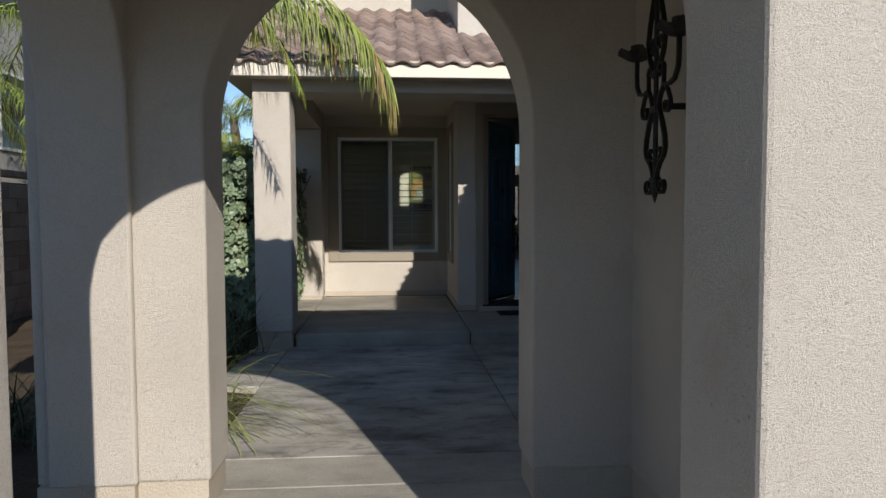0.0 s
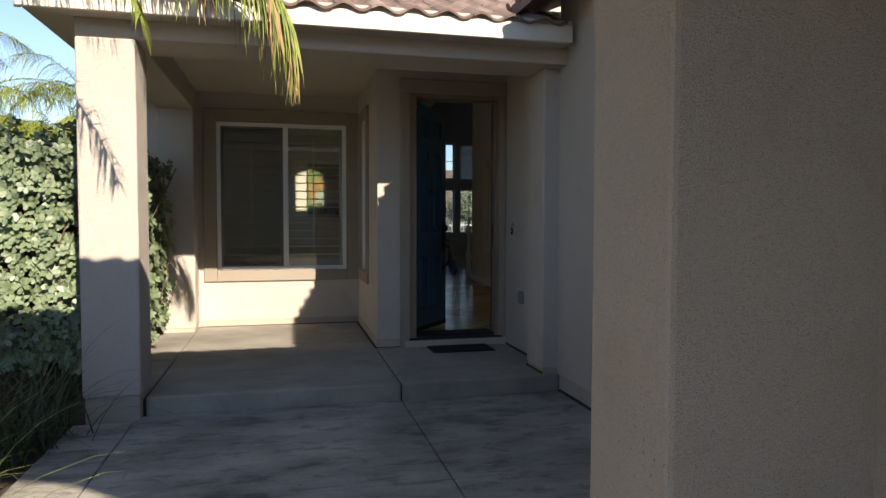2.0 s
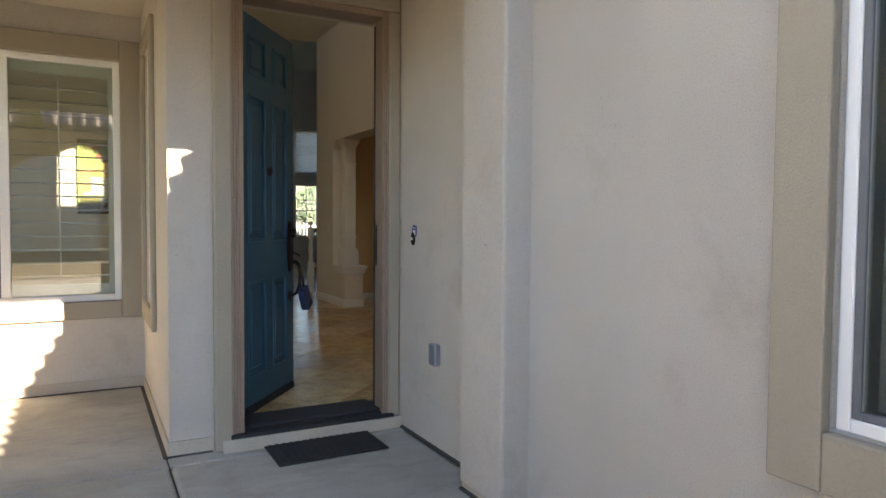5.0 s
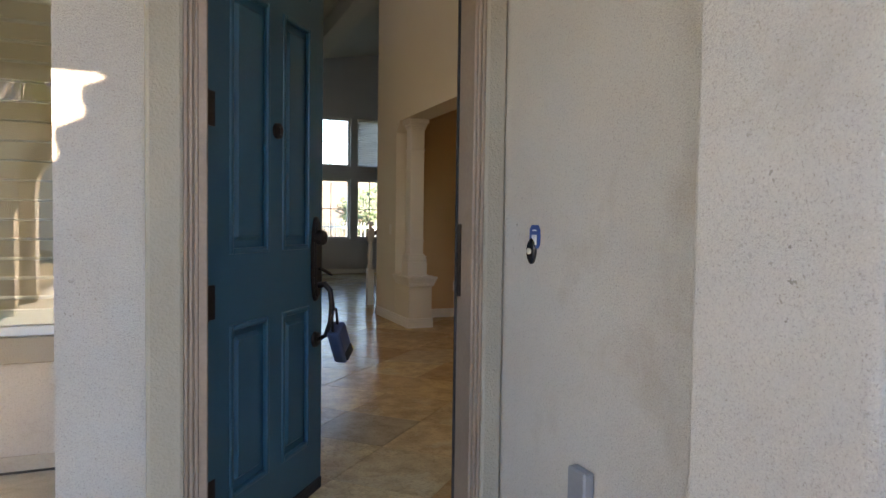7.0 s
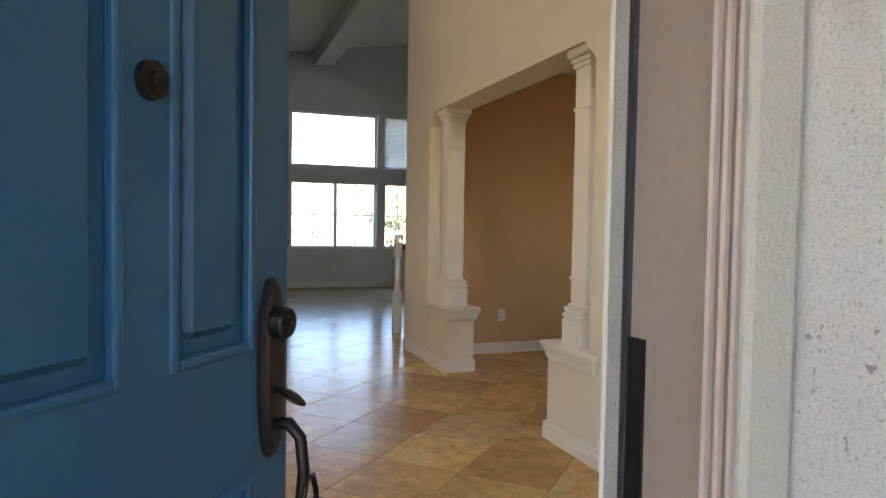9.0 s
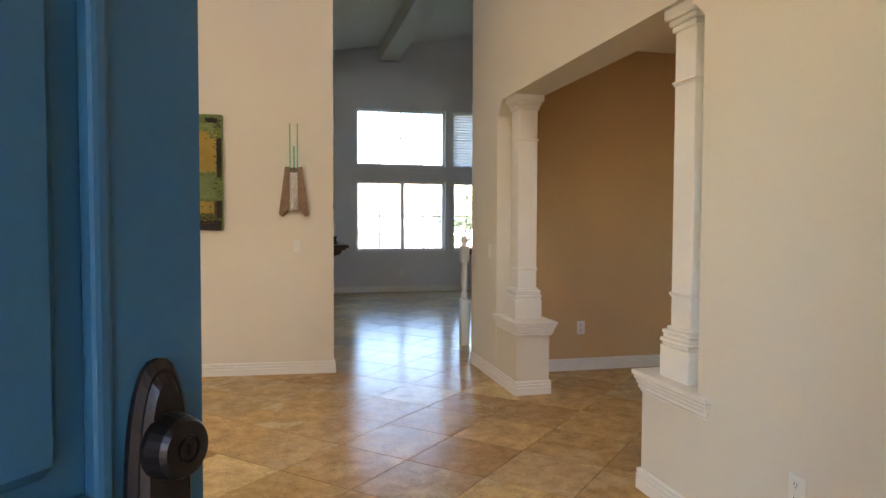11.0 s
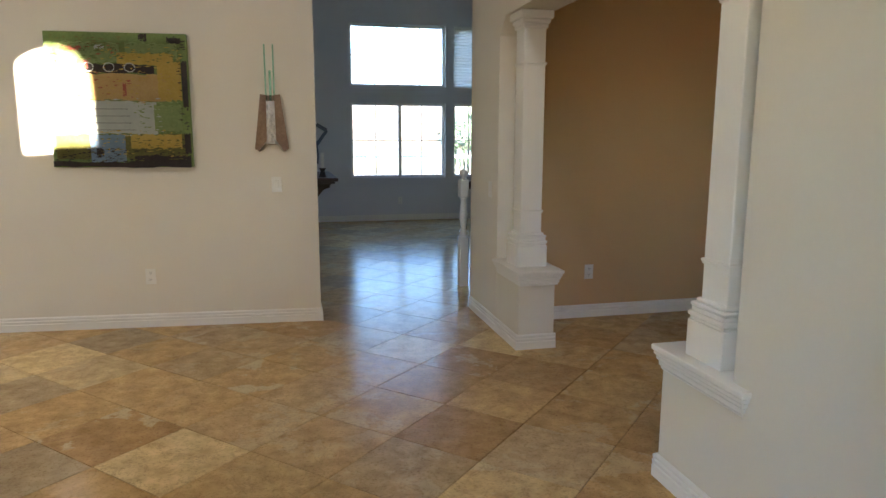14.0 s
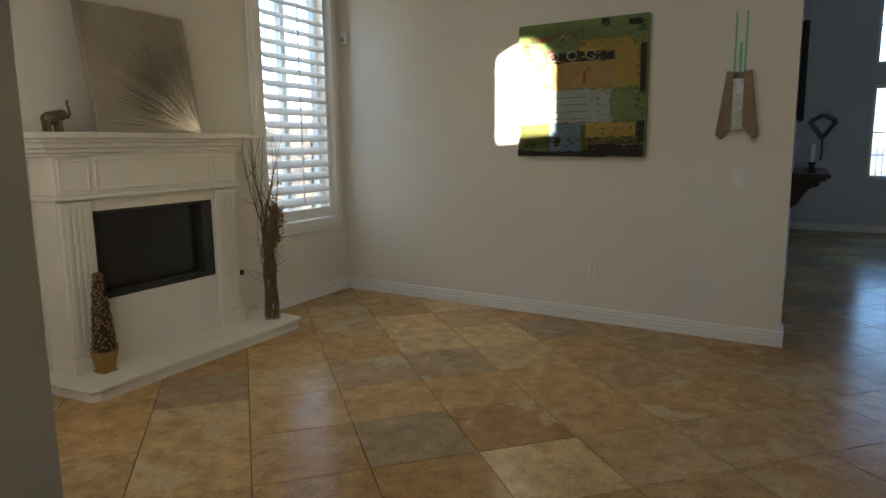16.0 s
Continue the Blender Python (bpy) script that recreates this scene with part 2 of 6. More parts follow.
BLACK = surface("black_rubber", (0.012, 0.012, 0.013), (0.025, 0.025, 0.026), 0.8, 10, 150, 0.5, 0.4, 200)
WALL_PAINT = surface("cream_wall_paint", (0.70, 0.645, 0.54), (0.73, 0.675, 0.57), 0.75, 0.9, 60, 0.3, 0.12, 55, spec=0.3, bump_dist=0.004)
GREY_PAINT = surface("grey_wall_paint", (0.62, 0.605, 0.615), (0.66, 0.645, 0.655), 0.8, 0.9, 60, 0.3, 0.12, 55, spec=0.3, bump_dist=0.004)
TAN_PAINT = surface("tan_wall_paint", (0.57, 0.37, 0.185), (0.61, 0.40, 0.205), 0.8, 0.9, 60, 0.3, 0.12, 55, spec=0.3, bump_dist=0.004)
CEIL_PAINT = surface("ceiling_paint", (0.66, 0.63, 0.57), (0.70, 0.67, 0.61), 0.85, 0.9, 60, 0.3, 0.15, 60, spec=0.2)
TRIM_PAINT = surface("white_trim_paint", (0.76, 0.73, 0.67), (0.80, 0.77, 0.71), 0.42, 2, 70, 0.2)
MANTEL_PAINT = surface("cream_mantel_paint", (0.72, 0.665, 0.55), (0.76, 0.70, 0.585), 0.5, 2, 70, 0.2)
HEARTH_PAINT = surface("hearth_plaster", (0.77, 0.72, 0.61), (0.82, 0.77, 0.66), 0.55, 5, 60, 0.3, 0.1, 40)
GROUT = surface("grout", (0.12, 0.08, 0.045), (0.18, 0.12, 0.07), 0.9, 5, 120, 0.4)
TRAVERTINE = travertine()


# ---- mesh helpers ----
def box(bm, x0, x1, y0, y1, z0, z1, bevel=0.0, seg=1):
    m = Matrix.LocRotScale(((x0 + x1) / 2, (y0 + y1) / 2, (z0 + z1) / 2), None, (abs(x1 - x0), abs(y1 - y0), abs(z1 - z0)))
    made = bmesh.ops.create_cube(bm, size=1, matrix=m)["verts"]
    if bevel:
        edges = list({e for v in made for e in v.link_edges})
        bmesh.ops.bevel(bm, geom=edges, offset=bevel, segments=seg, affect="EDGES", profile=0.5)
    return bm


def boxes(rows, bevel=0.0, seg=1):
    bm = bmesh.new()
    for r in rows:
        box(bm, *r, bevel=bevel, seg=seg)
    return bm


def tube(bm, points, radius, sides=8, taper=None):
    """A round bar along points; taper: a factor for the radius at each point."""
    pts = [Vector(p) for p in points]
    rings = []
    side = None
    for i, p in enumerate(pts):
        way = (pts[min(i + 1, len(pts) - 1)] - pts[max(i - 1, 0)]).normalized()
        if side is None:
            side = way.cross(Vector((0.3, 0.5, 0.81))).normalized()
        side = (side - way * side.dot(way)).normalized()
        up = way.cross(side)
        r = radius * (taper[i] if taper else 1)
        rings.append([bm.verts.new(p + r * (math.cos(a) * side + math.sin(a) * up)) for a in (2 * math.pi * k / sides for k in range(sides))])
    for a, b in zip(rings, rings[1:]):
        for k in range(sides):
            bm.faces.new((a[k], a[(k + 1) % sides], b[(k + 1) % sides], b[k]))
    bm.faces.new(rings[0][::-1])
    bm.faces.new(rings[-1])
    return bm


def lathe(bm, profile, cx=0, cy=0, sides=20):
    """Turns (radius, z) round an upright axis."""
    rings = [[bm.verts.new((cx + r * math.cos(2 * math.pi * k / sides), cy + r * math.sin(2 * math.pi * k / sides), z)) for k in range(sides)] for r, z in profile]
    for a, b in zip(rings, rings[1:]):
        for k in range(sides):
            bm.faces.new((a[k], a[(k + 1) % sides], b[(k + 1) % sides], b[k]))
    bm.faces.new(rings[0][::-1])
    bm.faces.new(rings[-1])
    return bm


def prism(bm, outline, axis, a, b):
    """Extrudes a flat outline of two-number corners along an axis from a to b."""
    put = {"x": lambda u, v, w: (w, u, v), "y": lambda u, v, w: (u, w, v), "z": lambda u, v, w: (u, v, w)}[axis]
    lo, hi = [bm.verts.new(put(u, v, a)) for u, v in outline], [bm.verts.new(put(u, v, b)) for u, v in outline]
    bm.faces.new(lo), bm.faces.new(hi[::-1])
    for i in range(len(outline)):
        j = (i + 1) % len(outline)
        bm.faces.new((lo[j], lo[i], hi[i], hi[j]))
    bmesh.ops.recalc_face_normals(bm, faces=bm.faces[:])
    return bm


def arch_points(u0, u1, spring, rise, steps=20):
    c, r = (u0 + u1) / 2, (u1 - u0) / 2
    return [(c - r * math.cos(math.pi * k / steps), spring + rise * math.sin(math.pi * k / steps)) for k in range(steps + 1)]


def mesh(name, bm, material, smooth=False):
    data = bpy.data.meshes.new(name)
    if smooth:
        for f in bm.faces:
            f.smooth = True
    bm.to_mesh(data)
    bm.free()
    data.materials.append(material)
    return data


def thing(name, label, category, group="", kind="", at=None):
    ob = tagged(new(name), label, category, group, kind)
    if at is not None:
        ob.matrix_world = at
    return ob


def solid(name, bm, material, label="", category="", group="", kind="", smooth=False):
    return tagged(new(name, mesh(name, bm, material, smooth)), label, category, group, kind)


def part(name, bm, material, parent, label="", smooth=False, kind=""):
    ob = new(name, mesh(name, bm, material, smooth))
    ob.parent = parent
    return tagged(ob, label, kind=kind)


def piece(name, data, parent, m):
    ob = new(name, data)
    ob.parent = parent
    ob.matrix_local = m
    return ob


def structure(name, bm, material, label="", category="wall", smooth=False):
    return solid(name, bm, material, label, category, "", "structure", smooth)


def wall_rows(lo, hi, z0, z1, holes):
    """Boxes (u0, u1, z0, z1) of a wall with oblong holes (u0, u1, z0, z1), none of which stand above one another unless alike in u."""
    rows, u = [], lo
    for u0, u1, stack in holes:
        rows.append((u, u0, z0, z1))
        z = z0
        for a, b in stack:
            if a > z:
                rows.append((u0, u1, z, a))
            z = b
        rows.append((u0, u1, z, z1))
        u = u1
    rows.append((u, hi, z0, z1))
    return [r for r in rows if r[1] - r[0] > 1e-4 and r[3] - r[2] > 1e-4]

# ---- the setting ----
PORCH_Z, WALK_Z = -0.10, -0.235


def wall_along_x(name, y0, y1, x0, x1, z0, z1, holes, material, label):
    return structure(name, boxes([(a, b, y0, y1, c, d) for a, b, c, d in wall_rows(x0, x1, z0, z1, holes)]), material, label)


def wall_along_y(name, x0, x1, y0, y1, z0, z1, holes, material, label):
    return structure(name, boxes([(x0, x1, a, b, c, d) for a, b, c, d in wall_rows(y0, y1, z0, z1, holes)]), material, label)


# earth, one sheet to the horizon
bm = bmesh.new()
bmesh.ops.create_grid(bm, x_segments=2, y_segments=2, size=2500, matrix=Matrix.Translation((0, 0, -0.42)))
structure("ground", bm, GROUND, "dry tan earth around the house", "ground")

# unseen wall added to block bright sky from the porch window's reflection
structure("reflection_wall", boxes([(-16, 14, -30.3, -30, -0.42, 5.0)]), HOUSE, "unseen plain stucco wall added to darken the porch window's reflection")

# entry front wall with the door and the arched window high above it
E0, E1, AW0, AW1, AWZ, AWS = 0.02, 0.25, 0.815, 1.355, 4.55, 5.12
rows = [(-0.31, 0.0, E0, E1, -0.4, 5.7), (0.0, AW0, E0, E1, 2.42, 5.7), (AW0, 0.97, E0, E1, 2.42, AWZ), (0.97, AW1, E0, E1, -0.4, AWZ), (AW1, 6.2, E0, E1, AWZ, 5.7), (AW1, 6.2, E0, E1, -0.4, AWZ), (0.0, 0.97, E0, E1, -0.4, -0.06)]
bm = boxes(rows)
prism(bm, [(AW0, 5.7)] + arch_points(AW0, AW1, AWS, 0.27) + [(AW1, 5.7)], "y", E0, E1)
structure("wall_entry_front", bm, STUCCO, "tan stucco entry wall around the front door")
# inside skin of that wall, painted
bm = boxes([(-0.20, 0.0, E1, E1 + 0.012, 0, 5.6), (0.97, 2.38, E1, E1 + 0.012, 0, AWZ), (0.0, 0.97, E1, E1 + 0.012, 2.42, AWZ), (0.0, AW0, E1, E1 + 0.012, AWZ, 5.6), (AW1, 2.38, E1, E1 + 0.012, AWZ, 5.6)])
structure("wall_entry_front_inside", bm, WALL_PAINT, "cream painted wall beside the front door")

wall_along_y("wall_return", -0.31, -0.215, E1, 1.86, -0.4, 5.7, [(0.80, 1.42, [(0.60, 2.33)])], STUCCO, "tan stucco return wall with a narrow window")
structure("wall_return_inside", boxes([(-0.215, -0.20, E1, 1.86, 0, 0.60), (-0.215, -0.20, E1, 1.86, 2.33, 5.6), (-0.215, -0.20, E1, 0.80, 0.60, 2.33), (-0.215, -0.20, 1.42, 1.86, 0.60, 2.33), (-0.31, -0.20, 1.86, 1.875, 0, 5.6)]), WALL_PAINT, "cream painted wall end")
WA = (-1.99, -0.46, 0.57, 2.34)
wall_along_x("wall_living_front", 1.75, 1.86, -2.80, -0.31, -0.4, 5.7, [(WA[0], WA[1], [(WA[2], WA[3])])], STUCCO, "tan stucco porch wall with a wide window")
structure("wall_living_front_inside", boxes([(a, b, 1.86, 1.875, c, d) for a, b, c, d in wall_rows(-2.6, -0.31, 0, 5.6, [(WA[0], WA[1], [(WA[2], WA[3])])])]), WALL_PAINT, "cream painted wall under the front window")
LW = (5.06, 5.96, 0.70, 2.75)
wall_along_y("wall_living_left", -2.80, -2.60, 1.86, 6.25, -0.4, 5.7, [(LW[0], LW[1], [(LW[2], LW[3])])], WALL_PAINT, "cream painted wall behind the fireplace")
BACK_TURN = math.degrees(math.atan2(-0.30, 3.69))


def on_back_wall(x, z, off=0.0):
    """A pose on the living room's back wall: local x along it, local y into it."""
    return pose(x, 5.83 + (1.09 - x) * 0.30 / 3.69 - off, z, 0, 0, BACK_TURN)


bm = bmesh.new()
prism(bm, [(1.09, 5.83), (-2.60, 6.13), (-2.60, 6.35), (1.09, 6.05)], "z", -0.1, 5.6)
structure("wall_living_back", bm, WALL_PAINT, "cream painted wall hung with an abstract painting")
bm = boxes([(2.38, 2.65, E1 + 0.012, 2.50, -0.1, 5.6), (2.38, 2.65, 5.24, 5.98, -0.1, 5.6)])
prism(bm, [(2.50, 2.18), (2.62, 2.30), (5.12, 2.30), (5.24, 2.18), (5.24, 5.6), (2.50, 5.6)], "x", 2.38, 2.65)
structure("wall_right", bm, WALL_PAINT, "cream painted wall with a wide opening to the dining room")
structure("pony_wall_near", boxes([(2.384, 2.646, 2.50, 2.95, -0.1, 0.535)]), WALL_PAINT, "low cream wall end carrying a column", "low wall")
structure("pony_wall_far", boxes([(2.384, 2.646, 4.75, 5.24, -0.1, 0.505)]), WALL_PAINT, "low cream wall end carrying a column", "low wall")
# dining room
wall_along_x("wall_dining_back", 5.45, 5.60, 2.65, 6.2, -0.1, 2.85, [], TAN_PAINT, "tan brown painted dining room wall")
# unseen opening in this wall, added to brighten the dining room
wall_along_y("wall_dining_side", 6.2, 6.35, E0, 5.60, -0.4, 5.7, [(2.0, 2.62, [(1.05, 2.15)])], TAN_PAINT, "tan brown painted dining room side wall with an added opening for daylight")
# slab added outside the opening to block direct sun
structure("dining_sun_block", boxes([(6.35, 7.6, 0.6, 4.4, 2.55, 2.65)]), SOFFIT, "added stucco slab keeping direct sun out of the dining room opening", "eave")
structure("wall_dining_front", boxes([(2.65, 6.2, E1, E1 + 0.012, 0, 2.85)]), TAN_PAINT, "tan brown painted dining room front wall")
structure("ceiling_dining", boxes([(2.65, 6.2, E1, 5.60, 2.85, 2.95)]), CEIL_PAINT, "pale dining room ceiling", "ceiling")
# great room
GB = 12.385
WL, WR = (1.98, 3.69), (3.84, 5.0)
gw = [(WL[0], WL[1], [(0.77, 2.09), (2.37, 3.43)]), (WR[0], WR[1], [(0.77, 2.09), (2.37, 3.43)])]
wall_along_x("wall_great_back", GB, GB + 0.2, -2.8, 7.2, -0.4, 6.2, gw, GREY_PAINT, "grey painted wall of the far room with stacked windows")
structure("wall_great_left", boxes([(-2.8, -2.6, 6.25, GB, -0.4, 6.2), (-2.6, 1.06, 6.0, 6.6, 5.0, 5.2)]), GREY_PAINT, "grey painted side wall of the far room")
structure("wall_great_chase", boxes([(-2.6, 1.08, 7.0, 8.9, -0.1, 5.6)]), GREY_PAINT, "grey painted chimney breast", "wall")
structure("wall_great_right", boxes([(7.0, 7.2, 5.6, GB, -0.4, 6.2)]), GREY_PAINT, "grey painted side wall of the far room")
structure("wall_stair", boxes([(2.65, 7.0, 5.60, 5.75, -0.1, 6.2)]), WALL_PAINT, "cream painted wall behind the stair")
bm = bmesh.new()
prism(bm, [(-2.8, 4.30), (1.67, 4.46), (7.2, 5.35), (7.2, 5.5), (1.67, 4.62), (-2.8, 4.46)], "y", 6.6, GB)
structure("ceiling_great", bm, CEIL_PAINT, "pale sloping ceiling of the far room", "ceiling")
bm = bmesh.new()
prism(bm, [(2.42, 4.30), (2.78, 4.33), (2.78, 4.70), (2.42, 4.66)], "y", 6.62, GB)
structure("ceiling_beam", bm, CEIL_PAINT, "pale boxed ceiling beam in the far room", "beam")
structure("ceiling_entry", boxes([(-2.8, 6.35, E0, 6.75, 5.6, 5.8)]), CEIL_PAINT, "pale high ceiling over the entry", "ceiling")
structure("wall_great_header", boxes([(-2.6, 7.0, 6.6, 6.75, 5.0, 6.2)]), CEIL_PAINT, "pale header above the hall", "wall")

# interior floor bed under the tiles
structure("floor_bed", boxes([(-0.20, 7.0, E1, 1.875, -0.3, -0.006), (-2.6, 7.0, 1.875, GB, -0.3, -0.006)]), GROUT, "brown grout bed of the tile floor", "floor")

# porch, walk and planting bed
structure("porch_bed", boxes([(-2.55, 1.02, -1.43, 1.75, -0.42, PORCH_Z - 0.018), (-2.25, 1.0, -10.5, -1.43, -0.42, WALK_Z - 0.02)]), JOINT, "dark joint filler below the concrete slabs", "ground")
porch = thing("porch_floor", "pale grey concrete porch slab with tooled joints", "floor", kind="structure")
walkway = thing("walkway", "stained grey concrete walkway with tooled joints", "pavement", kind="structure")


def slab(x0, x1, y0, y1, z1, z0, parent, material, nose=0.007):
    part("slab", box(bmesh.new(), x0 + 0.004, x1 - 0.004, y0 + 0.004, y1 - 0.004, z0, z1, bevel=nose, seg=3), material, parent)


for x0, x1 in ((-2.56, -2.20), (-2.20, -0.325), (-0.325, 1.015)):
    for y0, y1 in ((-1.45, -0.13), (-0.13, 1.75)):
        if x0 > -2.5 or y0 > -1:
            slab(x0, x1, y0, y1, PORCH_Z, -0.40, porch, CONCRETE, 0.022 if y0 < -1 else 0.007)
slab(-2.56, -2.20, -1.17, -0.13, PORCH_Z, -0.40, porch, CONCRETE)
slab(-2.64, -2.25, -3.08, -1.57, WALK_Z, -0.40, walkway, WALK_CONCRETE)
for x0, x1 in ((-2.25, -0.325), (-0.325, 1.0)):
    for y0, y1 in ((-3.08, -1.455), (-4.71, -3.08), (-5.13, -4.71), (-6.9, -5.13), (-8.6, -6.9), (-10.5, -8.6)):
        slab(x0, x1, y0, y1, WALK_Z, -0.40, walkway, WALK_CONCRETE if -5.0 < y0 < -1.4 else CONCRETE)
bm = bmesh.new()
bmesh.ops.create_grid(bm, x_segments=60, y_segments=60, size=1, matrix=Matrix.LocRotScale((-5.3, -3.5, -0.27), None, (3.05, 7.5, 1)))
for v in bm.verts:
    v.co.z += 0.05 * noise.noise(v.co * 1.7) + 0.02 * noise.noise(v.co * 7)
structure("planting_bed", bm, SOIL, "dark soil of the planting bed beside the walk", "ground")

# dark strips at the wall feet stand for open joints and the screed's shadow
structure("joint_shadow", boxes([(-2.20, -0.335, 1.722, 1.745, PORCH_Z - 0.005, PORCH_Z + 0.007), (-0.345, -0.32, 0.0, 1.72, PORCH_Z - 0.005, PORCH_Z + 0.007), (-0.345, -0.09, -0.006, 0.012, PORCH_Z - 0.005, PORCH_Z + 0.007),
                               (1.004, 1.03, -1.05, -0.02, PORCH_Z - 0.005, PORCH_Z + 0.014), (0.858, 0.88, -1.405, -1.06, PORCH_Z - 0.005, PORCH_Z + 0.012), (0.985, 1.02, -5.05, -1.46, WALK_Z - 0.005, WALK_Z + 0.009)], 0.003), JOINT, "dark strip for the joint and screed shadow between stucco and concrete", "joint")

# stucco base band, doorway trim, window trims
structure("trim_base", boxes([(-2.25, -0.325, 1.738, 1.752, PORCH_Z - 0.01, -0.02), (-0.322, -0.308, E0, 1.738, PORCH_Z - 0.01, -0.02), (-0.322, -0.085, E0 - 0.012, E0 + 0.002, PORCH_Z - 0.01, -0.02)]), SCREED, "rough base band of the stucco walls", "trim")
structure("door_trim", boxes([(-0.085, 0.015, -0.035, E0, PORCH_Z, 2.44), (0.94, 1.018, -0.035, E0, PORCH_Z, 2.44), (-0.085, 1.018, -0.035, E0, 2.44, 2.58)], 0.012, 2), STUCCO_TRIM, "brown stucco surround of the front door", "trim")


def trim_ring_x(name, y, depth, a, w, wb):
    x0, x1, z0, z1 = a
    structure(name, boxes([(x0 - w, x0, y - depth, y, z0 - wb, z1 + w), (x1, x1 + w, y - depth, y, z0 - wb, z1 + w), (x0, x1, y - depth, y, z1, z1 + w), (x0, x1, y - depth, y, z0 - wb, z0)], 0.008, 2), STUCCO_TRIM, "brown stucco surround of a window", "trim")


def trim_ring_y(name, x, depth, a, w, wb):
    y0, y1, z0, z1 = a
    structure(name, boxes([(x - depth, x, y0 - w, y0, z0 - wb, z1 + w), (x - depth, x, y1, y1 + w, z0 - wb, z1 + w), (x - depth, x, y0, y1, z1, z1 + w), (x - depth, x, y0, y1, z0 - wb, z0)], 0.008, 2), STUCCO_TRIM, "brown stucco surround of a window", "trim")


trim_ring_x("window_trim_1", 1.75, 0.035, WA, 0.15, 0.13)
trim_ring_y("window_trim_2", -0.31, 0.03, (0.80, 1.42, 0.60, 2.33), 0.10, 0.13)
WB = (-3.88, -2.74, 0.64, 2.62)
trim_ring_y("window_trim_3", 1.0, 0.04, WB, 0.155, 0.16)

# porch side wall, pier, the long wall with its window, posts and beams
structure("wall_porch_side", boxes([(1.02, 1.25, -1.06, E0, -0.4, 3.0)]), STUCCO, "tan stucco side wall of the porch with a doorbell")
structure("pier_right", boxes([(0.86, 1.25, -1.42, -1.06, -0.06, 2.42)], 0.015, 2), STUCCO, "tan stucco pier at the corner of the porch", "pier")
structure("pier_right_base", boxes([(0.875, 1.25, -1.405, -1.062, -0.4, -0.058)]), SCREED, "rough base of the porch pier", "pier")
wall_along_y("wall_side_house", 1.0, 1.25, -5.6, -1.42, -0.10, 3.2, [(WB[0], WB[1], [(WB[2], WB[3])])], STUCCO, "tan stucco side wall with a large window")
structure("wall_side_base", boxes([(1.012, 1.25, -5.6, -1.42, -0.4, -0.10)]), SCREED, "rough base of the stucco side wall")
structure("post_left", boxes([(-2.58, -2.20, -1.56, -1.18, -0.06, 2.42)], 0.015, 2), STUCCO, "tan stucco porch post", "post")
structure("post_left_base", boxes([(-2.565, -2.215, -1.545, -1.195, -0.4, -0.058)]), SCREED, "rough base of the porch post", "post")
structure("pilaster_left", boxes([(-2.58, -2.20, 1.40, 1.75, -0.06, 2.42)], 0.015, 2), STUCCO, "tan stucco pilaster at the end of the porch", "post")
structure("pilaster_left_base", boxes([(-2.565, -2.215, 1.405, 1.745, -0.4, -0.058)]), SCREED, "rough base of the pilaster", "post")
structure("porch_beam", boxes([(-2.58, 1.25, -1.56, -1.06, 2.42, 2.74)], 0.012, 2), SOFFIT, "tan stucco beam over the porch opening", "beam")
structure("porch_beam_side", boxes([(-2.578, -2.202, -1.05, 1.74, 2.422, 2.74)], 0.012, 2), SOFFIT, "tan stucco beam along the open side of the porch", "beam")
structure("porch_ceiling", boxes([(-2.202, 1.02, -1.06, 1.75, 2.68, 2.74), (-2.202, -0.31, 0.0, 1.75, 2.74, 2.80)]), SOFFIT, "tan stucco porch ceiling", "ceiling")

# porch roof
EAVE_Y, EAVE_Z, PITCH = -1.75, 2.672, 0.455
RX0, RX1 = -2.86, 0.95
roof = thing("porch_roof", "brown concrete tile roof over the porch", "roof", kind="structure")
bm = bmesh.new()
for xa, xb, ye in ((RX0 + 0.02, -0.312, 1.745), (-0.312, RX1, E0 - 0.004)):
    run = PITCH * (ye - EAVE_Y - 0.02)
    prism(bm, [(EAVE_Y + 0.02, EAVE_Z - 0.08), (ye, EAVE_Z - 0.08 + run), (ye, EAVE_Z - 0.02 + run), (EAVE_Y + 0.02, EAVE_Z - 0.02)], "x", xa, xb)
part("deck", bm, SOFFIT, roof)
part("fascia", boxes([(RX0, RX1, EAVE_Y - 0.02, EAVE_Y + 0.018, EAVE_Z - 0.135, EAVE_Z - 0.005)], 0.004), FASCIA, roof, "cream painted fascia board")
part("drip_strip", boxes([(RX0, RX1, EAVE_Y - 0.012, EAVE_Y + 0.03, EAVE_Z - 0.004, EAVE_Z + 0.03)], 0.003), SOFFIT, roof, "tan strip under the tile edge")
bm = bmesh.new()
prism(bm, [(EAVE_Y + 0.02, EAVE_Z - 0.14), (1.745, EAVE_Z - 0.14 + PITCH * 3.475), (1.745, EAVE_Z + 0.02 + PITCH * 3.475), (EAVE_Y + 0.02, EAVE_Z + 0.0)], "x", RX0 - 0.02, RX0 + 0.018)
part("barge_board", bm, FASCIA, roof, "cream painted barge board")
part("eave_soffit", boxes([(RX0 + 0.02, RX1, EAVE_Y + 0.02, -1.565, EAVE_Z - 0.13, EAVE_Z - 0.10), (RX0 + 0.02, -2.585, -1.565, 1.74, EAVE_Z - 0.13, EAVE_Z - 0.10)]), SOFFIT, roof)

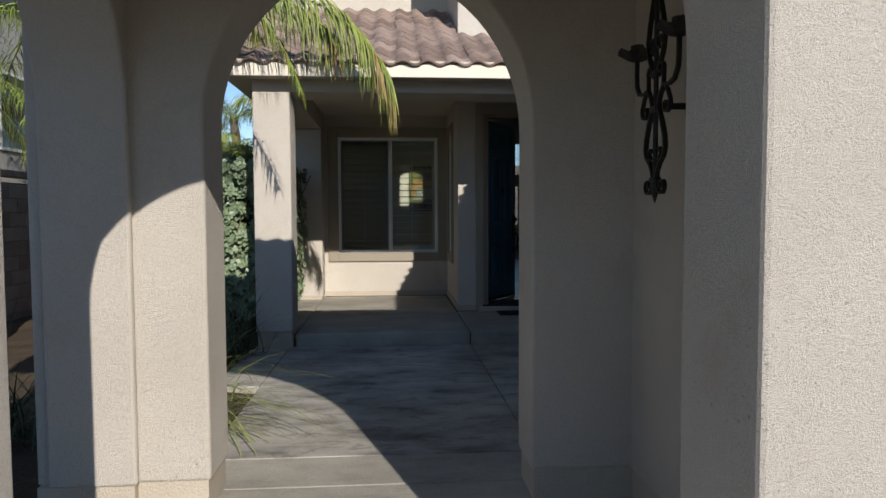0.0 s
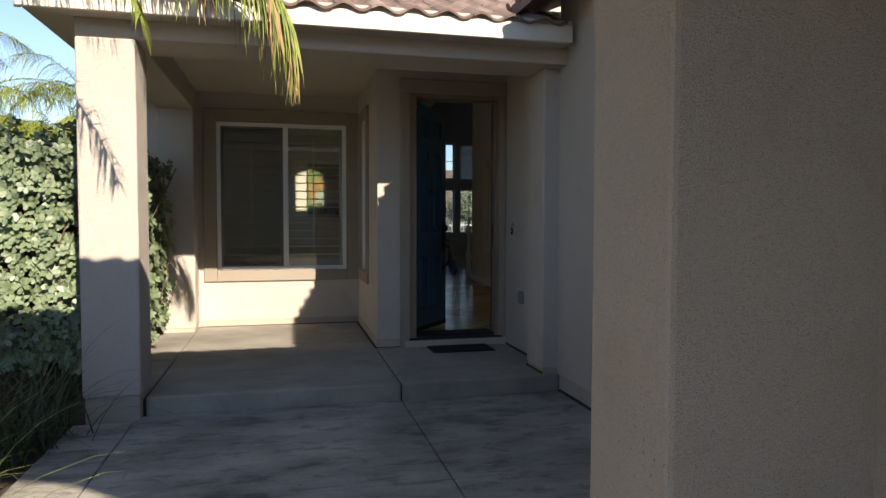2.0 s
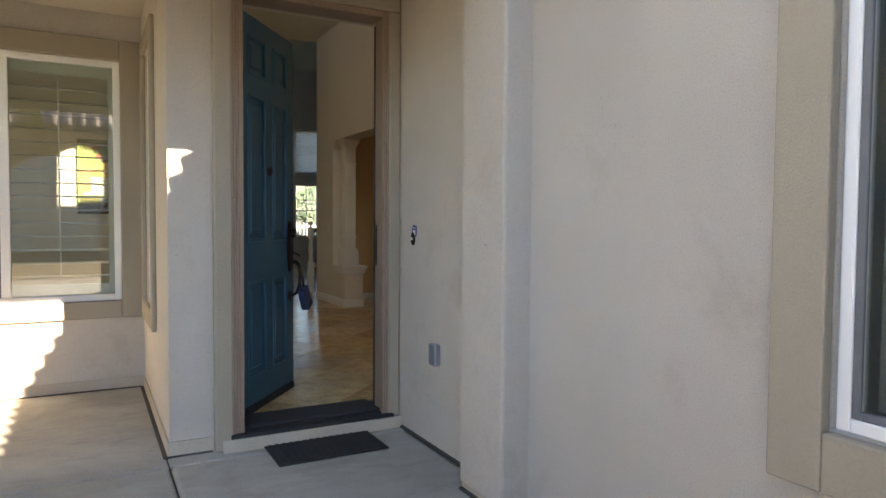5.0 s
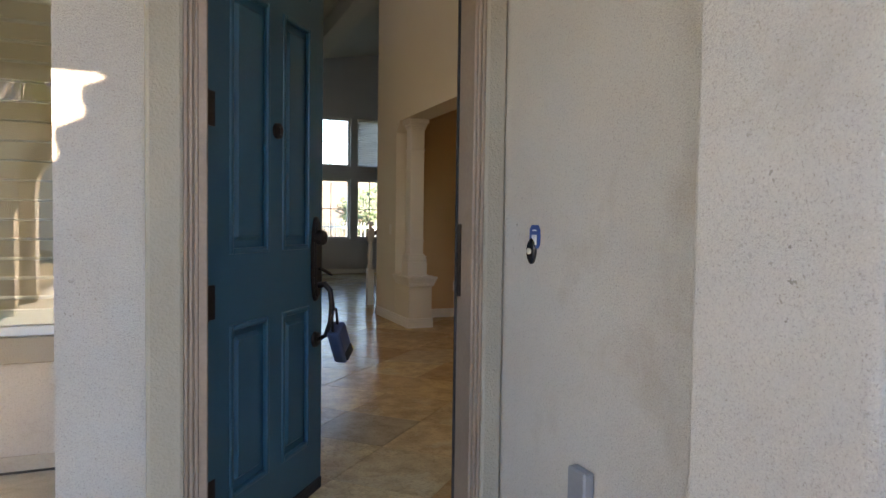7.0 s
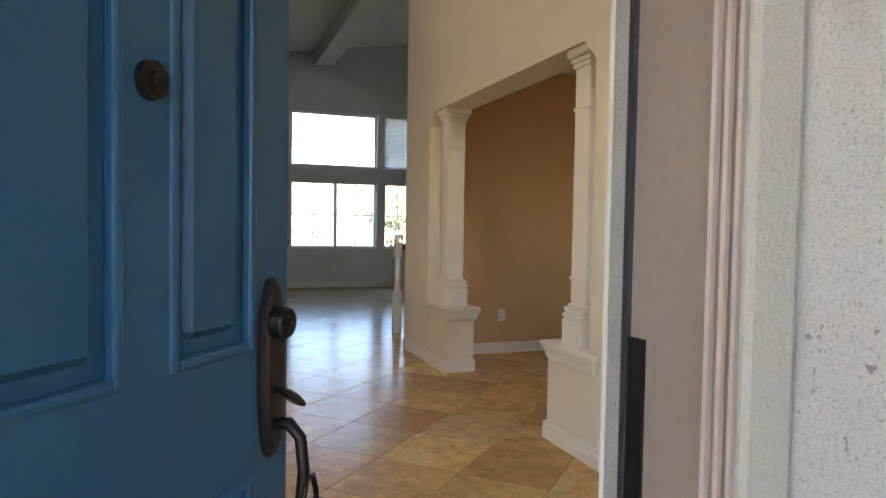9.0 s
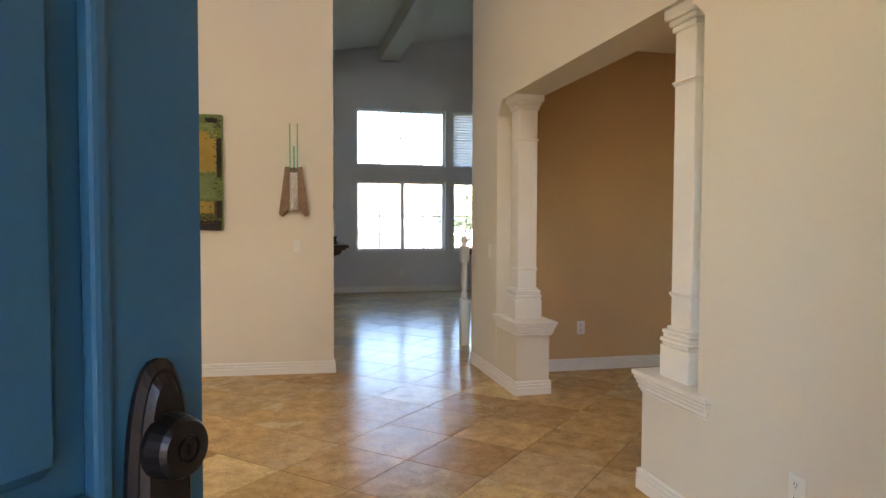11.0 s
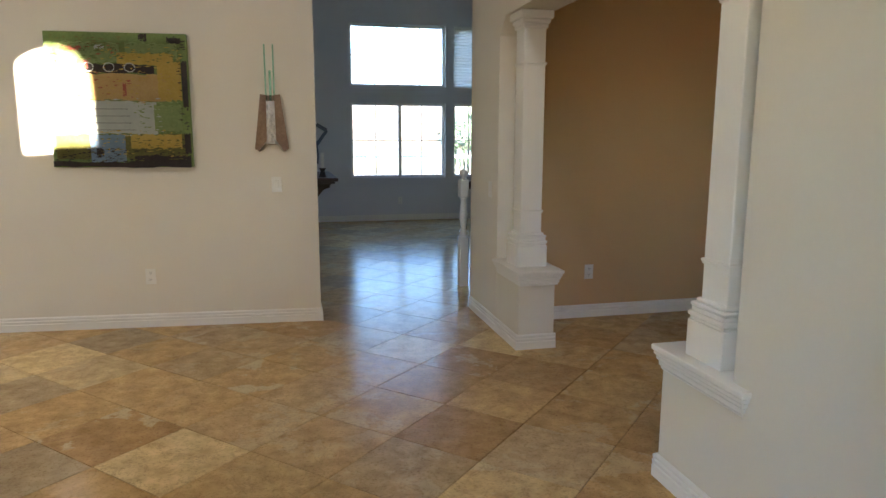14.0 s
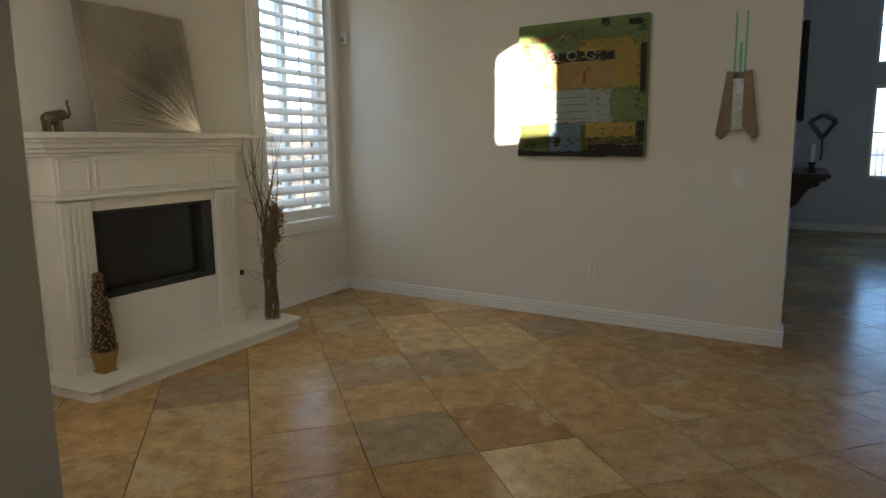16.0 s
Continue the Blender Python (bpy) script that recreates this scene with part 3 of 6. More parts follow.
# the side house behind its window: a dim closed room, eave and roof
structure("wall_side_room", boxes([(4.2, 4.4, -5.0, 0.0, -0.4, 3.2), (1.25, 4.2, -5.0, -4.8, -0.4, 3.2), (1.25, 4.2, -0.2, 0.0, -0.4, 3.2)]), GREY_PAINT, "grey walls of the room behind the side window")
structure("floor_side_room", boxes([(1.25, 4.2, -4.8, -0.2, -0.4, 0.0)]), GROUT, "dark floor of the side room", "floor")
structure("ceiling_side_room", boxes([(1.25, 4.2, -4.8, -0.2, 2.8, 2.9)]), CEIL_PAINT, "pale ceiling of the side room", "ceiling")
bm = bmesh.new()
prism(bm, [(0.60, 2.82), (0.60, 2.92), (3.0, 4.0), (5.4, 2.92), (5.4, 2.82), (3.0, 3.85)], "y", -5.2, -1.0)
for k in range(20):
    tube(bm, [(0.585, -1.12 - 0.205 * k, 2.905), (0.80, -1.12 - 0.205 * k, 3.0)], 0.045, 10)
structure("side_house_roof", bm, ROOF_TILE, "brown tiled roof of the side wing", "roof")

# arched entry tower
TX0, TX1, TL, TR = -2.01, -0.493, -2.33, 0.0
SPRING, RISE, TTOP = 1.58, 0.82, 2.63


def arch_wall(name, u0, u1, a0, a1, axis, w0, w1, label, spring=SPRING):
    bm = bmesh.new()
    outline = [(u0, -0.08), (a0, -0.08)] + arch_points(a0, a1, spring, RISE, 28) + [(a1, -0.08), (u1, -0.08), (u1, TTOP), (u0, TTOP)]
    prism(bm, outline, axis, w0, w1)
    edges = [e for e in bm.edges if e.calc_length() < 5 and len(e.link_faces) == 2 and e.calc_face_angle(0) > 1.2]
    bmesh.ops.bevel(bm, geom=edges, offset=0.014, segments=2, affect="EDGES", profile=0.5)
    return structure(name, bm, STUCCO, label)


arch_wall("wall_arch_inner", -2.79, 0.998, TX0, TX1, "y", -5.397, -5.057, "tan stucco wall with an arched opening to the courtyard")
arch_wall("wall_arch_front", -2.79, 3.2, -2.05, -0.43, "y", -7.26, -6.89, "tan stucco wall with the front arch", 1.55)
arch_wall("wall_arch_side", -6.89, -5.397, -6.80, -5.44, "x", -2.72, -2.33, "tan stucco side wall with an arched opening to the garden")
structure("wall_arch_right", boxes([(TR, 0.45, -6.89, -5.397, -0.08, TTOP)]), STUCCO, "tan stucco wall carrying the iron sconce")
structure("arch_base", boxes([(-2.775, TX0 - 0.015, -5.382, -5.072, -0.4, -0.078), (TX1 + 0.015, 1.0, -5.382, -5.072, -0.4, -0.078), (-2.775, TX0 - 0.015, -7.245, -6.905, -0.4, -0.078), (TX1 + 0.015, 3.2, -7.245, -6.905, -0.4, -0.078), (-2.775, TL - 0.015, -5.425, -5.365, -0.4, -0.078), (TR + 0.015, 0.45, -6.9, -5.37, -0.4, -0.078)]), SCREED, "rough base of the arched tower")
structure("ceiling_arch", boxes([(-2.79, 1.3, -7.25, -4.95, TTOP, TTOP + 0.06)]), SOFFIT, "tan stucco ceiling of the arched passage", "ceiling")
# tower roof, ridge along x, with barrel tile crests
bm = bmesh.new()
for y0, y1 in ((-7.55, -6.07), (-4.72, -6.07)):
    n = 96
    last = None
    for k in range(n + 1):
        x = -3.05 + 4.4 * k / n
        lift = 0.055 * abs(math.sin(math.pi * (x + 3.05) / 0.2))
        row = (bm.verts.new((x, y0, TTOP + 0.0 + lift)), bm.verts.new((x, y1, TTOP + 0.655 + lift)))
        if last:
            bm.faces.new((last[0], row[0], row[1], last[1]))
        last = row
structure("tower_roof", bm, ROOF_TILE, "brown barrel tile roof of the arched tower", "roof")


# ---- outdoors: windows, door, porch things ----
def window(name, label, m, w, h, mullions=(), screen=None, frame_w=0.045, depth=0.07, pane_mat=None, bars=(0, 0), sash=0.0):
    """A vinyl window in its own plane: local x along, local y inwards, z up from the sill."""
    win = thing(name, label, "window", kind="structure", at=m)
    f = frame_w
    part("window_frame", boxes([(0, f, 0, depth, 0, h), (w - f, w, 0, depth, 0, h), (f, w - f, 0, depth, 0, f), (f, w - f, 0, depth, h - f, h)], 0.004), VINYL, win)
    edges = [f] + [v for u in mullions for v in (u - 0.03, u + 0.03)] + [w - f]
    for u in mullions:
        part("mullion", box(bmesh.new(), u - 0.03, u + 0.03, 0.004, depth - 0.004, f, h - f, bevel=0.004), VINYL, win)
    for a, b in zip(edges[::2], edges[1::2]):
        if sash:
            part("sash", boxes([(a, a + sash, 0.012, 0.05, f, h - f), (b - sash, b, 0.012, 0.05, f, h - f), (a + sash, b - sash, 0.012, 0.05, f, f + sash), (a + sash, b - sash, 0.012, 0.05, h - f - sash, h - f)], 0.003), VINYL, win)
        pane = part("pane", boxes([(a, b, 0.034, 0.040, f, h - f)]), pane_mat or GLASS, win)
        pane.visible_shadow = False
        for k in range(bars[0]):
            x = a + (b - a) * (k + 1) / (bars[0] + 1)
            part("muntin", boxes([(x - 0.008, x + 0.008, 0.041, 0.049, f, h - f)]), VINYL, win)
        for k in range(bars[1]):
            z = f + (h - 2 * f) * (k + 1) / (bars[1] + 1)
            part("muntin", boxes([(a, b, 0.050, 0.058, z - 0.008, z + 0.008)]), VINYL, win)
    if screen is not None:
        a, b = edges[2 * screen], edges[2 * screen + 1]
        part("screen_frame", boxes([(a, a + 0.022, 0.006, 0.018, f, h - f), (b - 0.022, b, 0.006, 0.018, f, h - f), (a + 0.022, b - 0.022, 0.006, 0.018, f, f + 0.022), (a + 0.022, b - 0.022, 0.006, 0.018, h - f - 0.022, h - f)], 0.003), SCREEN_FRAME, win)
        mesh_ob = part("insect_screen", boxes([(a + 0.022, b - 0.022, 0.011, 0.013, f + 0.022, h - f - 0.022)]), SCREEN, win, "dark insect screen")
        mesh_ob.visible_shadow = False
    return win


SCREEN_FRAME = surface("screen_frame_paint", (0.10, 0.11, 0.12), (0.14, 0.15, 0.16), 0.5)
SCREEN, sn, sl, sp = tree("insect_screen")
sm, st = sn.new("ShaderNodeMixShader"), sn.new("ShaderNodeBsdfTransparent")
sp.inputs["Base Color"].default_value, sp.inputs["Roughness"].default_value = (0.03, 0.033, 0.033, 1), 0.8
sm.inputs[0].default_value = 0.24
sl.new(st.outputs[0], sm.inputs[1]), sl.new(sp.outputs[0], sm.inputs[2]), sl.new(sm.outputs[0], sn["Material Output"].inputs[0])


def shutters(label, m, w, h, panels=2, pitch=0.085, tilt=35, stile=0.05, blade=0.075, group="plantation shutters"):
    """Louvred shutter panels in one opening: local x along, local y through, z up."""
    pw = w / panels
    for k in range(panels):
        sh = thing("plantation_shutter", label, "shutter", group, at=m @ pose(k * pw, 0, 0))
        part("shutter_frame", boxes([(0.004, stile, 0, 0.028, 0, h), (pw - stile, pw - 0.004, 0, 0.028, 0, h), (stile, pw - stile, 0, 0.028, 0, 0.09), (stile, pw - stile, 0, 0.028, h - 0.09, h)], 0.003), SHUTTER, sh)
        n = int((h - 0.2) / pitch)
        bm = bmesh.new()
        prism(bm, [(-blade / 2, 0), (-blade / 4, 0.0055), (blade / 4, 0.0055), (blade / 2, 0), (blade / 4, -0.0055), (-blade / 4, -0.0055)], "x", stile + 0.002, pw - stile - 0.002)
        data = mesh("slat", bm, SHUTTER)
        for i in range(n):
            piece("slat", data, sh, pose(0, 0.014, 0.1 + pitch * (i + 0.5), tilt, 0, 0))
        part("tilt_rod", boxes([(pw / 2 - 0.006, pw / 2 + 0.006, -0.04, -0.03, 0.14, h - 0.14)], 0.002), SHUTTER, sh)


window("window_1", "wide white vinyl sliding window on the porch", pose(WA[0], 1.765, WA[2]), WA[1] - WA[0], WA[3] - WA[2], (0.80,), 0)
shutters("white louvred shutter inside the porch window", pose(WA[0] + 0.03, 1.845, WA[2] + 0.03), WA[1] - WA[0] - 0.06, WA[3] - WA[2] - 0.06, 2, pitch=0.098, blade=0.088, tilt=5)
window("window_2", "narrow white vinyl window in the porch return", pose(-0.295, 1.42, 0.60, 0, 0, -90), 0.62, 1.73)
window("window_3", "large white vinyl sliding window of the side wing", pose(1.02, WB[1], WB[2], 0, 0, -90), WB[1] - WB[0], WB[3] - WB[2], (0.573,), 0, frame_w=0.036, depth=0.08, sash=0.016)
shutters("white louvred shutter inside the side window", pose(1.17, WB[1] - 0.02, WB[2] + 0.03, 0, 0, -90), WB[1] - WB[0] - 0.04, WB[3] - WB[2] - 0.06, 2, pitch=0.105, blade=0.112, tilt=-56)
bm = bmesh.new()
prism(bm, [(AW0 + 0.01, AWZ + 0.01)] + arch_points(AW0 + 0.01, AW1 - 0.01, AWS, 0.26) + [(AW1 - 0.01, AWZ + 0.01)], "y", 0.12, 0.125)
arch_win = thing("window_4", "small arched window high over the front door", "window", kind="structure")
part("pane", bm, CLEAR, arch_win).visible_shadow = False

# door frame and leaf
door_frame = thing("door_frame", "brown wooden frame of the front door with moulded edges", "door frame", kind="structure")
for x0, x1, s, deep in ((0.015, 0.078, 1, 0.155), (0.91, 0.94, -1, 0.118)):
    part("jamb", boxes([(x0, x1, -0.02, deep, PORCH_Z + 0.02, 2.44)], 0.004), DOOR_WOOD, door_frame)
    xe = x0 if s > 0 else x1
    for k in range(3):
        part("moulding", boxes([(xe + s * (0.004 + 0.014 * k) - 0.006, xe + s * (0.004 + 0.014 * k) + 0.006, -0.03 + 0.003 * k, -0.015, PORCH_Z + 0.02, 2.44)], 0.003), DOOR_WOOD, door_frame)
part("head", boxes([(0.078, 0.91, -0.02, 0.155, 2.40, 2.44)], 0.004), DOOR_WOOD, door_frame)
part("strike_plate", boxes([(0.906, 0.911, 0.082, 0.112, 0.90, 1.15)]), BRONZE, door_frame, "dark bronze strike plate")
part("weather_strip", boxes([(0.903, 0.910, 0.112, 0.122, 0.0, 2.38)]), BLACK, door_frame)
structure("threshold", boxes([(0.0, 0.97, -0.06, 0.30, -0.055, -0.012), (0.079, 0.909, 0.02, 0.26, -0.012, 0.012)], 0.006), BLACK, "black metal door threshold", "threshold")
structure("door_step", boxes([(-0.05, 1.018, -0.075, -0.0601, PORCH_Z, -0.03)], 0.004), SCREED, "pale sill under the threshold", "trim")

DOOR = pose(0.086, 0.17, 0.0, 0, 0, 52.3)
door = thing("door_1", "open blue six-panel wooden front door", "door", kind="structure", at=DOOR)
U = (0.0, 0.118, 0.372, 0.466, 0.695, 0.81)
Z = (0.015, 0.22, 0.805, 1.04, 1.93, 2.04, 2.28, 2.39)
part("leaf", boxes([(U[0], U[1], 0, 0.045, Z[0], Z[7]), (U[2], U[3], 0, 0.045, Z[0], Z[7]), (U[4], U[5], 0, 0.045, Z[0], Z[7])] + [(a, b, 0, 0.045, z0, z1) for a, b in ((U[1], U[2]), (U[3], U[4])) for z0, z1 in ((Z[0], Z[1]), (Z[2], Z[3]), (Z[4], Z[5]), (Z[6], Z[7]))]), DOOR_BLUE, door)
for a, b in ((U[1], U[2]), (U[3], U[4])):
    for z0, z1 in ((Z[1], Z[2]), (Z[3], Z[4]), (Z[5], Z[6])):
        bm = boxes([(a, b, 0.016, 0.03, z0, z1)])
        box(bm, a + 0.045, b - 0.045, 0.002, 0.043, z0 + 0.045, z1 - 0.045, bevel=0.013)
        pan = part("panel", bm, DOOR_BLUE, door)
        ring = bmesh.new()
        for q in ((a, a + 0.02, z0, z1), (b - 0.02, b, z0, z1), (a + 0.02, b - 0.02, z0, z0 + 0.02), (a + 0.02, b - 0.02, z1 - 0.02, z1)):
            box(ring, q[0], q[1], -0.006, 0.016, q[2], q[3], bevel=0.006, seg=2)
        part("moulding", ring, DOOR_BLUE, pan)
part("door_sweep", boxes([(0.01, 0.80, -0.008, 0.0, 0.004, 0.05)]), BLACK, door, "black rubber sweep")
for z in (0.27, 0.893, 1.50, 2.14):
    hinge = part("hinge", boxes([(-0.012, 0.035, -0.004, 0.0, z - 0.055, z + 0.055)], 0.001), BRONZE, door, "dark bronze hinge")
    part("knuckle", lathe(bmesh.new(), [(0.008, z - 0.055), (0.008, z + 0.055)], -0.014, -0.006, 10), BRONZE, hinge)
# handle set
HU = 0.746


def oval(cx, cz, half_w, half_h, power=2.5, steps=36):
    """A tall rounded outline, fuller than an ellipse."""
    out = []
    for k in range(steps):
        c, v = math.cos(2 * math.pi * k / steps), math.sin(2 * math.pi * k / steps)
        out.append((cx + half_w * math.copysign(abs(c) ** (2 / power), c), cz + half_h * math.copysign(abs(v) ** (2 / power), v)))
    return out


bm = bmesh.new()
rims = [[bm.verts.new((x, y, z)) for x, z in oval(HU, 0.995, w, h)] for y, w, h in ((0.0, 0.041, 0.178), (-0.006, 0.041, 0.178), (-0.012, 0.034, 0.168), (-0.011, 0.031, 0.164), (-0.018, 0.025, 0.155))]
for a, b in zip(rims, rims[1:]):
    for k in range(36):
        bm.faces.new((a[k], a[(k + 1) % 36], b[(k + 1) % 36], b[k]))
bm.faces.new(rims[-1])
bmesh.ops.recalc_face_normals(bm, faces=bm.faces[:])
plate = part("handle_plate", bm, BRONZE, door, "dark bronze oval handle plate")
bm = lathe(bmesh.new(), [(0.034, 0), (0.034, 0.006), (0.031, 0.022), (0.027, 0.028), (0.014, 0.029), (0.013, 0.026), (0.0, 0.026)], 0, 0, 28)
bmesh.ops.transform(bm, matrix=Matrix.Translation((HU, -0.016, 1.086)) @ Matrix.Rotation(radians(90), 4, "X"), verts=bm.verts[:])
lock = part("deadbolt", bm, BRONZE, plate)
bm = lathe(bmesh.new(), [(0.011, 0), (0.011, 0.003), (0.0, 0.004)], 0, 0, 18)
bmesh.ops.transform(bm, matrix=Matrix.Translation((HU, -0.042, 1.086)) @ Matrix.Rotation(radians(90), 4, "X"), verts=bm.verts[:])
box(bm, HU - 0.0015, HU + 0.0015, -0.0475, -0.044, 1.080, 1.092)
part("key_cylinder", bm, BRONZE, lock, "worn bronze key cylinder")
bm = bmesh.new()
tube(bm, [(HU, -0.016, 0.953), (HU, -0.026, 0.956), (HU, -0.034, 0.952)], 0.007, 8, (1.2, 1.0, 1.0))
bmesh.ops.create_uvsphere(bm, u_segments=16, v_segments=10, radius=1, matrix=Matrix.LocRotScale((HU, -0.052, 0.943), Euler((radians(28), 0, 0)), (0.019, 0.032, 0.006)))
part("thumb_latch", bm, BRONZE, plate, "spoon-shaped thumb latch", smooth=True)
bm = bmesh.new()
tube(bm, [(HU, -0.012, 0.885), (HU, -0.045, 0.89), (HU, -0.07, 0.865), (HU, -0.078, 0.80), (HU, -0.07, 0.73), (HU, -0.05, 0.675), (HU, -0.012, 0.655)], 0.011, 10, (1.3, 1.2, 1.1, 1.1, 1.0, 0.9, 1.0))
part("grip", bm, BRONZE, door, "dark bronze pull grip", smooth=True)
bm = lathe(bmesh.new(), [(0.034, 0), (0.030, 0.012), (0.0, 0.014)], 0, 0, 20)
bmesh.ops.transform(bm, matrix=Matrix.Translation((HU, 0.0, 0.655)) @ Matrix.Rotation(radians(90), 4, "X"), verts=bm.verts[:])
part("rosette", bm, BRONZE, door)
bm = lathe(bmesh.new(), [(0.030, 0), (0.028, 0.012), (0.014, 0.014), (0.014, 0.02), (0.0, 0.02)], 0, 0, 20)
bmesh.ops.transform(bm, matrix=Matrix.Translation((0.423, 0.0, 1.485)) @ Matrix.Rotation(radians(90), 4, "X"), verts=bm.verts[:])
part("peephole", bm, BRONZE, door, "dark bronze peephole rosette")
# lockbox on the grip
LOCK_BLUE = surface("lockbox_paint", (0.03, 0.05, 0.11), (0.05, 0.075, 0.15), 0.45, 8, 90, 0.3)
lockbox = thing("lockbox", "dark blue key lockbox hanging from the door handle", "lockbox", at=DOOR @ pose(HU + 0.012, -0.085, 0.752))
bm = bmesh.new()
tube(bm, [(-0.02, 0, -0.06), (-0.024, 0, 0.0), (-0.01, 0, 0.035), (0.01, 0, 0.035), (0.024, 0, 0.0), (0.03, 0, -0.05)], 0.006, 8)
part("shackle", bm, BRONZE, lockbox, "dark steel shackle", smooth=True)
bm = box(bmesh.new(), -0.045, 0.045, -0.03, 0.03, -0.085, 0.085, bevel=0.014, seg=2)
bmesh.ops.transform(bm, matrix=pose(0.055, 0, -0.115, 0, -32, 0), verts=bm.verts[:])
part("case", bm, LOCK_BLUE, lockbox)
bm = box(bmesh.new(), -0.034, 0.034, -0.035, -0.025, -0.075, -0.03, bevel=0.004)
bmesh.ops.transform(bm, matrix=pose(0.055, 0, -0.115, 0, -32, 0), verts=bm.verts[:])
part("keypad_cover", bm, BLACK, lockbox)

mat = solid("door_mat", box(bmesh.new(), 0.17, 0.79, -0.40, -0.06, PORCH_Z, PORCH_Z + 0.012, bevel=0.005), BLACK, "dark grey ribbed rubber door mat on the porch", "door mat")
for k in range(15):
    r = part("rib", boxes([(0.19 + 0.04 * k, 0.205 + 0.04 * k, -0.385, -0.075, PORCH_Z + 0.012, PORCH_Z + 0.016)], 0.001), BLACK, mat)
# doorbell, sign, cover plate
BELL = surface("bell_plate", (0.02, 0.02, 0.025), (0.04, 0.04, 0.045), 0.25, metal=0.6)
IVORY = surface("ivory_plastic", (0.62, 0.58, 0.46), (0.68, 0.64, 0.52), 0.4)
SIGN_BLUE = surface("sign_blue", (0.008, 0.05, 0.19), (0.014, 0.065, 0.24), 0.4)
GREY_METAL = surface("grey_metal", (0.24, 0.25, 0.27), (0.30, 0.31, 0.33), 0.5, metal=0.4)
bell = thing("doorbell", "oval dark doorbell with an ivory button", "doorbell", at=pose(1.02, -0.215, 1.07, 0, -90, 0))
bm = lathe(bmesh.new(), [(0.032, 0), (0.032, 0.006), (0.026, 0.010), (0.0, 0.010)], 0, 0, 24)
bmesh.ops.scale(bm, vec=(1.25, 0.8, 1), verts=bm.verts[:])
part("plate", bm, BELL, bell)
part("button", lathe(bmesh.new(), [(0.009, 0.01), (0.009, 0.016), (0.0, 0.018)], 0, 0, 14), IVORY, bell, "ivory push button")
sign = thing("alarm_sign", "small blue octagonal alarm company sticker on stucco", "sign", at=pose(1.019, -0.232, 1.115, 0, -90, 0))
bm = bmesh.new()
prism(bm, [(-0.036, -0.018), (-0.022, -0.03), (0.022, -0.03), (0.036, -0.018), (0.036, 0.018), (0.022, 0.03), (-0.022, 0.03), (-0.036, 0.018)], "z", 0, 0.003)
part("plate", bm, SIGN_BLUE, sign)
part("emblem", boxes([(-0.024, 0.006, -0.014, -0.004, 0.003, 0.004), (-0.024, 0.006, -0.001, 0.005, 0.003, 0.004), (-0.024, 0.006, 0.008, 0.015, 0.003, 0.004), (0.018, 0.022, -0.012, 0.012, 0.003, 0.004)]), VINYL, sign, "white emblem bars")
solid("outlet_cover", box(bmesh.new(), 0.985, 1.02, -0.565, -0.485, 0.375, 0.495, bevel=0.005), GREY_METAL, "grey metal weatherproof outlet cover on stucco", "outlet cover")

# wrought iron sconce
sconce = thing("wall_sconce", "black wrought iron scrollwork candle sconce on stucco", "sconce", at=pose(-0.165, -6.06, 1.20))


def strap(points, width=0.016, thick=0.007):
    """A flat iron bar bent in the plane of the arms, along points (along, up)."""
    bm = bmesh.new()
    pts = [Vector((0, a, z)) for a, z in points]
    rows = []
    for k, q in enumerate(pts):
        way = (pts[min(k + 1, len(pts) - 1)] - pts[max(k - 1, 0)]).normalized()
        out = way.cross(Vector((1, 0, 0)))
        rows.append([bm.verts.new(q + out * o * thick / 2 + Vector((w * width / 2, 0, 0))) for o, w in ((-1, -1), (1, -1), (1, 1), (-1, 1))])
    for a, b in zip(rows, rows[1:]):
        for k in range(4):
            bm.faces.new((a[k], a[(k + 1) % 4], b[(k + 1) % 4], b[k]))
    bm.faces.new(rows[0]), bm.faces.new(rows[-1])
    bmesh.ops.recalc_face_normals(bm, faces=bm.faces[:])
    return bm


def curl(c, r, start, turns, side, n=18):
    return [(side * (c[0] + r * (1 - 0.72 * k / n) * math.cos(start + turns * 2 * math.pi * k / n)), c[1] + r * (1 - 0.72 * k / n) * math.sin(start + turns * 2 * math.pi * k / n)) for k in range(n + 1)]


bm = bmesh.new()
prism(bm, [(0.0, 0.12), (0.035, 0.165), (0.03, 0.19), (0.05, 0.21), (0.046, 0.27), (0.056, 0.33), (0.056, 0.53), (0.046, 0.59), (0.05, 0.65), (0.03, 0.67), (0.035, 0.695), (0.0, 0.74), (-0.035, 0.695), (-0.03, 0.67), (-0.05, 0.65), (-0.046, 0.59), (-0.056, 0.53), (-0.056, 0.33), (-0.046, 0.27), (-0.05, 0.21), (-0.03, 0.19), (-0.035, 0.165)], "x", 0.150, 0.163)
part("back_plate", bm, IRON, sconce, "ragged-edged iron back plate")
part("bracket", boxes([(0.0, 0.152, -0.008, 0.008, 0.352, 0.376)], 0.003), IRON, sconce)
bm = bmesh.new()
tube(bm, [(0, 0, 0.0), (0, 0, 0.035), (0, 0, 0.07), (0, 0, 0.09)], 0.016, 6, (0.08, 0.75, 1.0, 0.8))
part("spike", bm, IRON, sconce)
part("stem", lathe(bmesh.new(), [(0.010, 0.08), (0.010, 0.86), (0.022, 0.885), (0.006, 0.91), (0.0, 0.93)], 0, 0, 8), IRON, sconce)
for z0, z1, h in ((0.078, 0.098, 0.030), (0.340, 0.366, 0.032), (0.475, 0.495, 0.024)):
    part("collar", boxes([(-0.014, 0.014, -h, h, z0, z1)], 0.004), IRON, sconce)
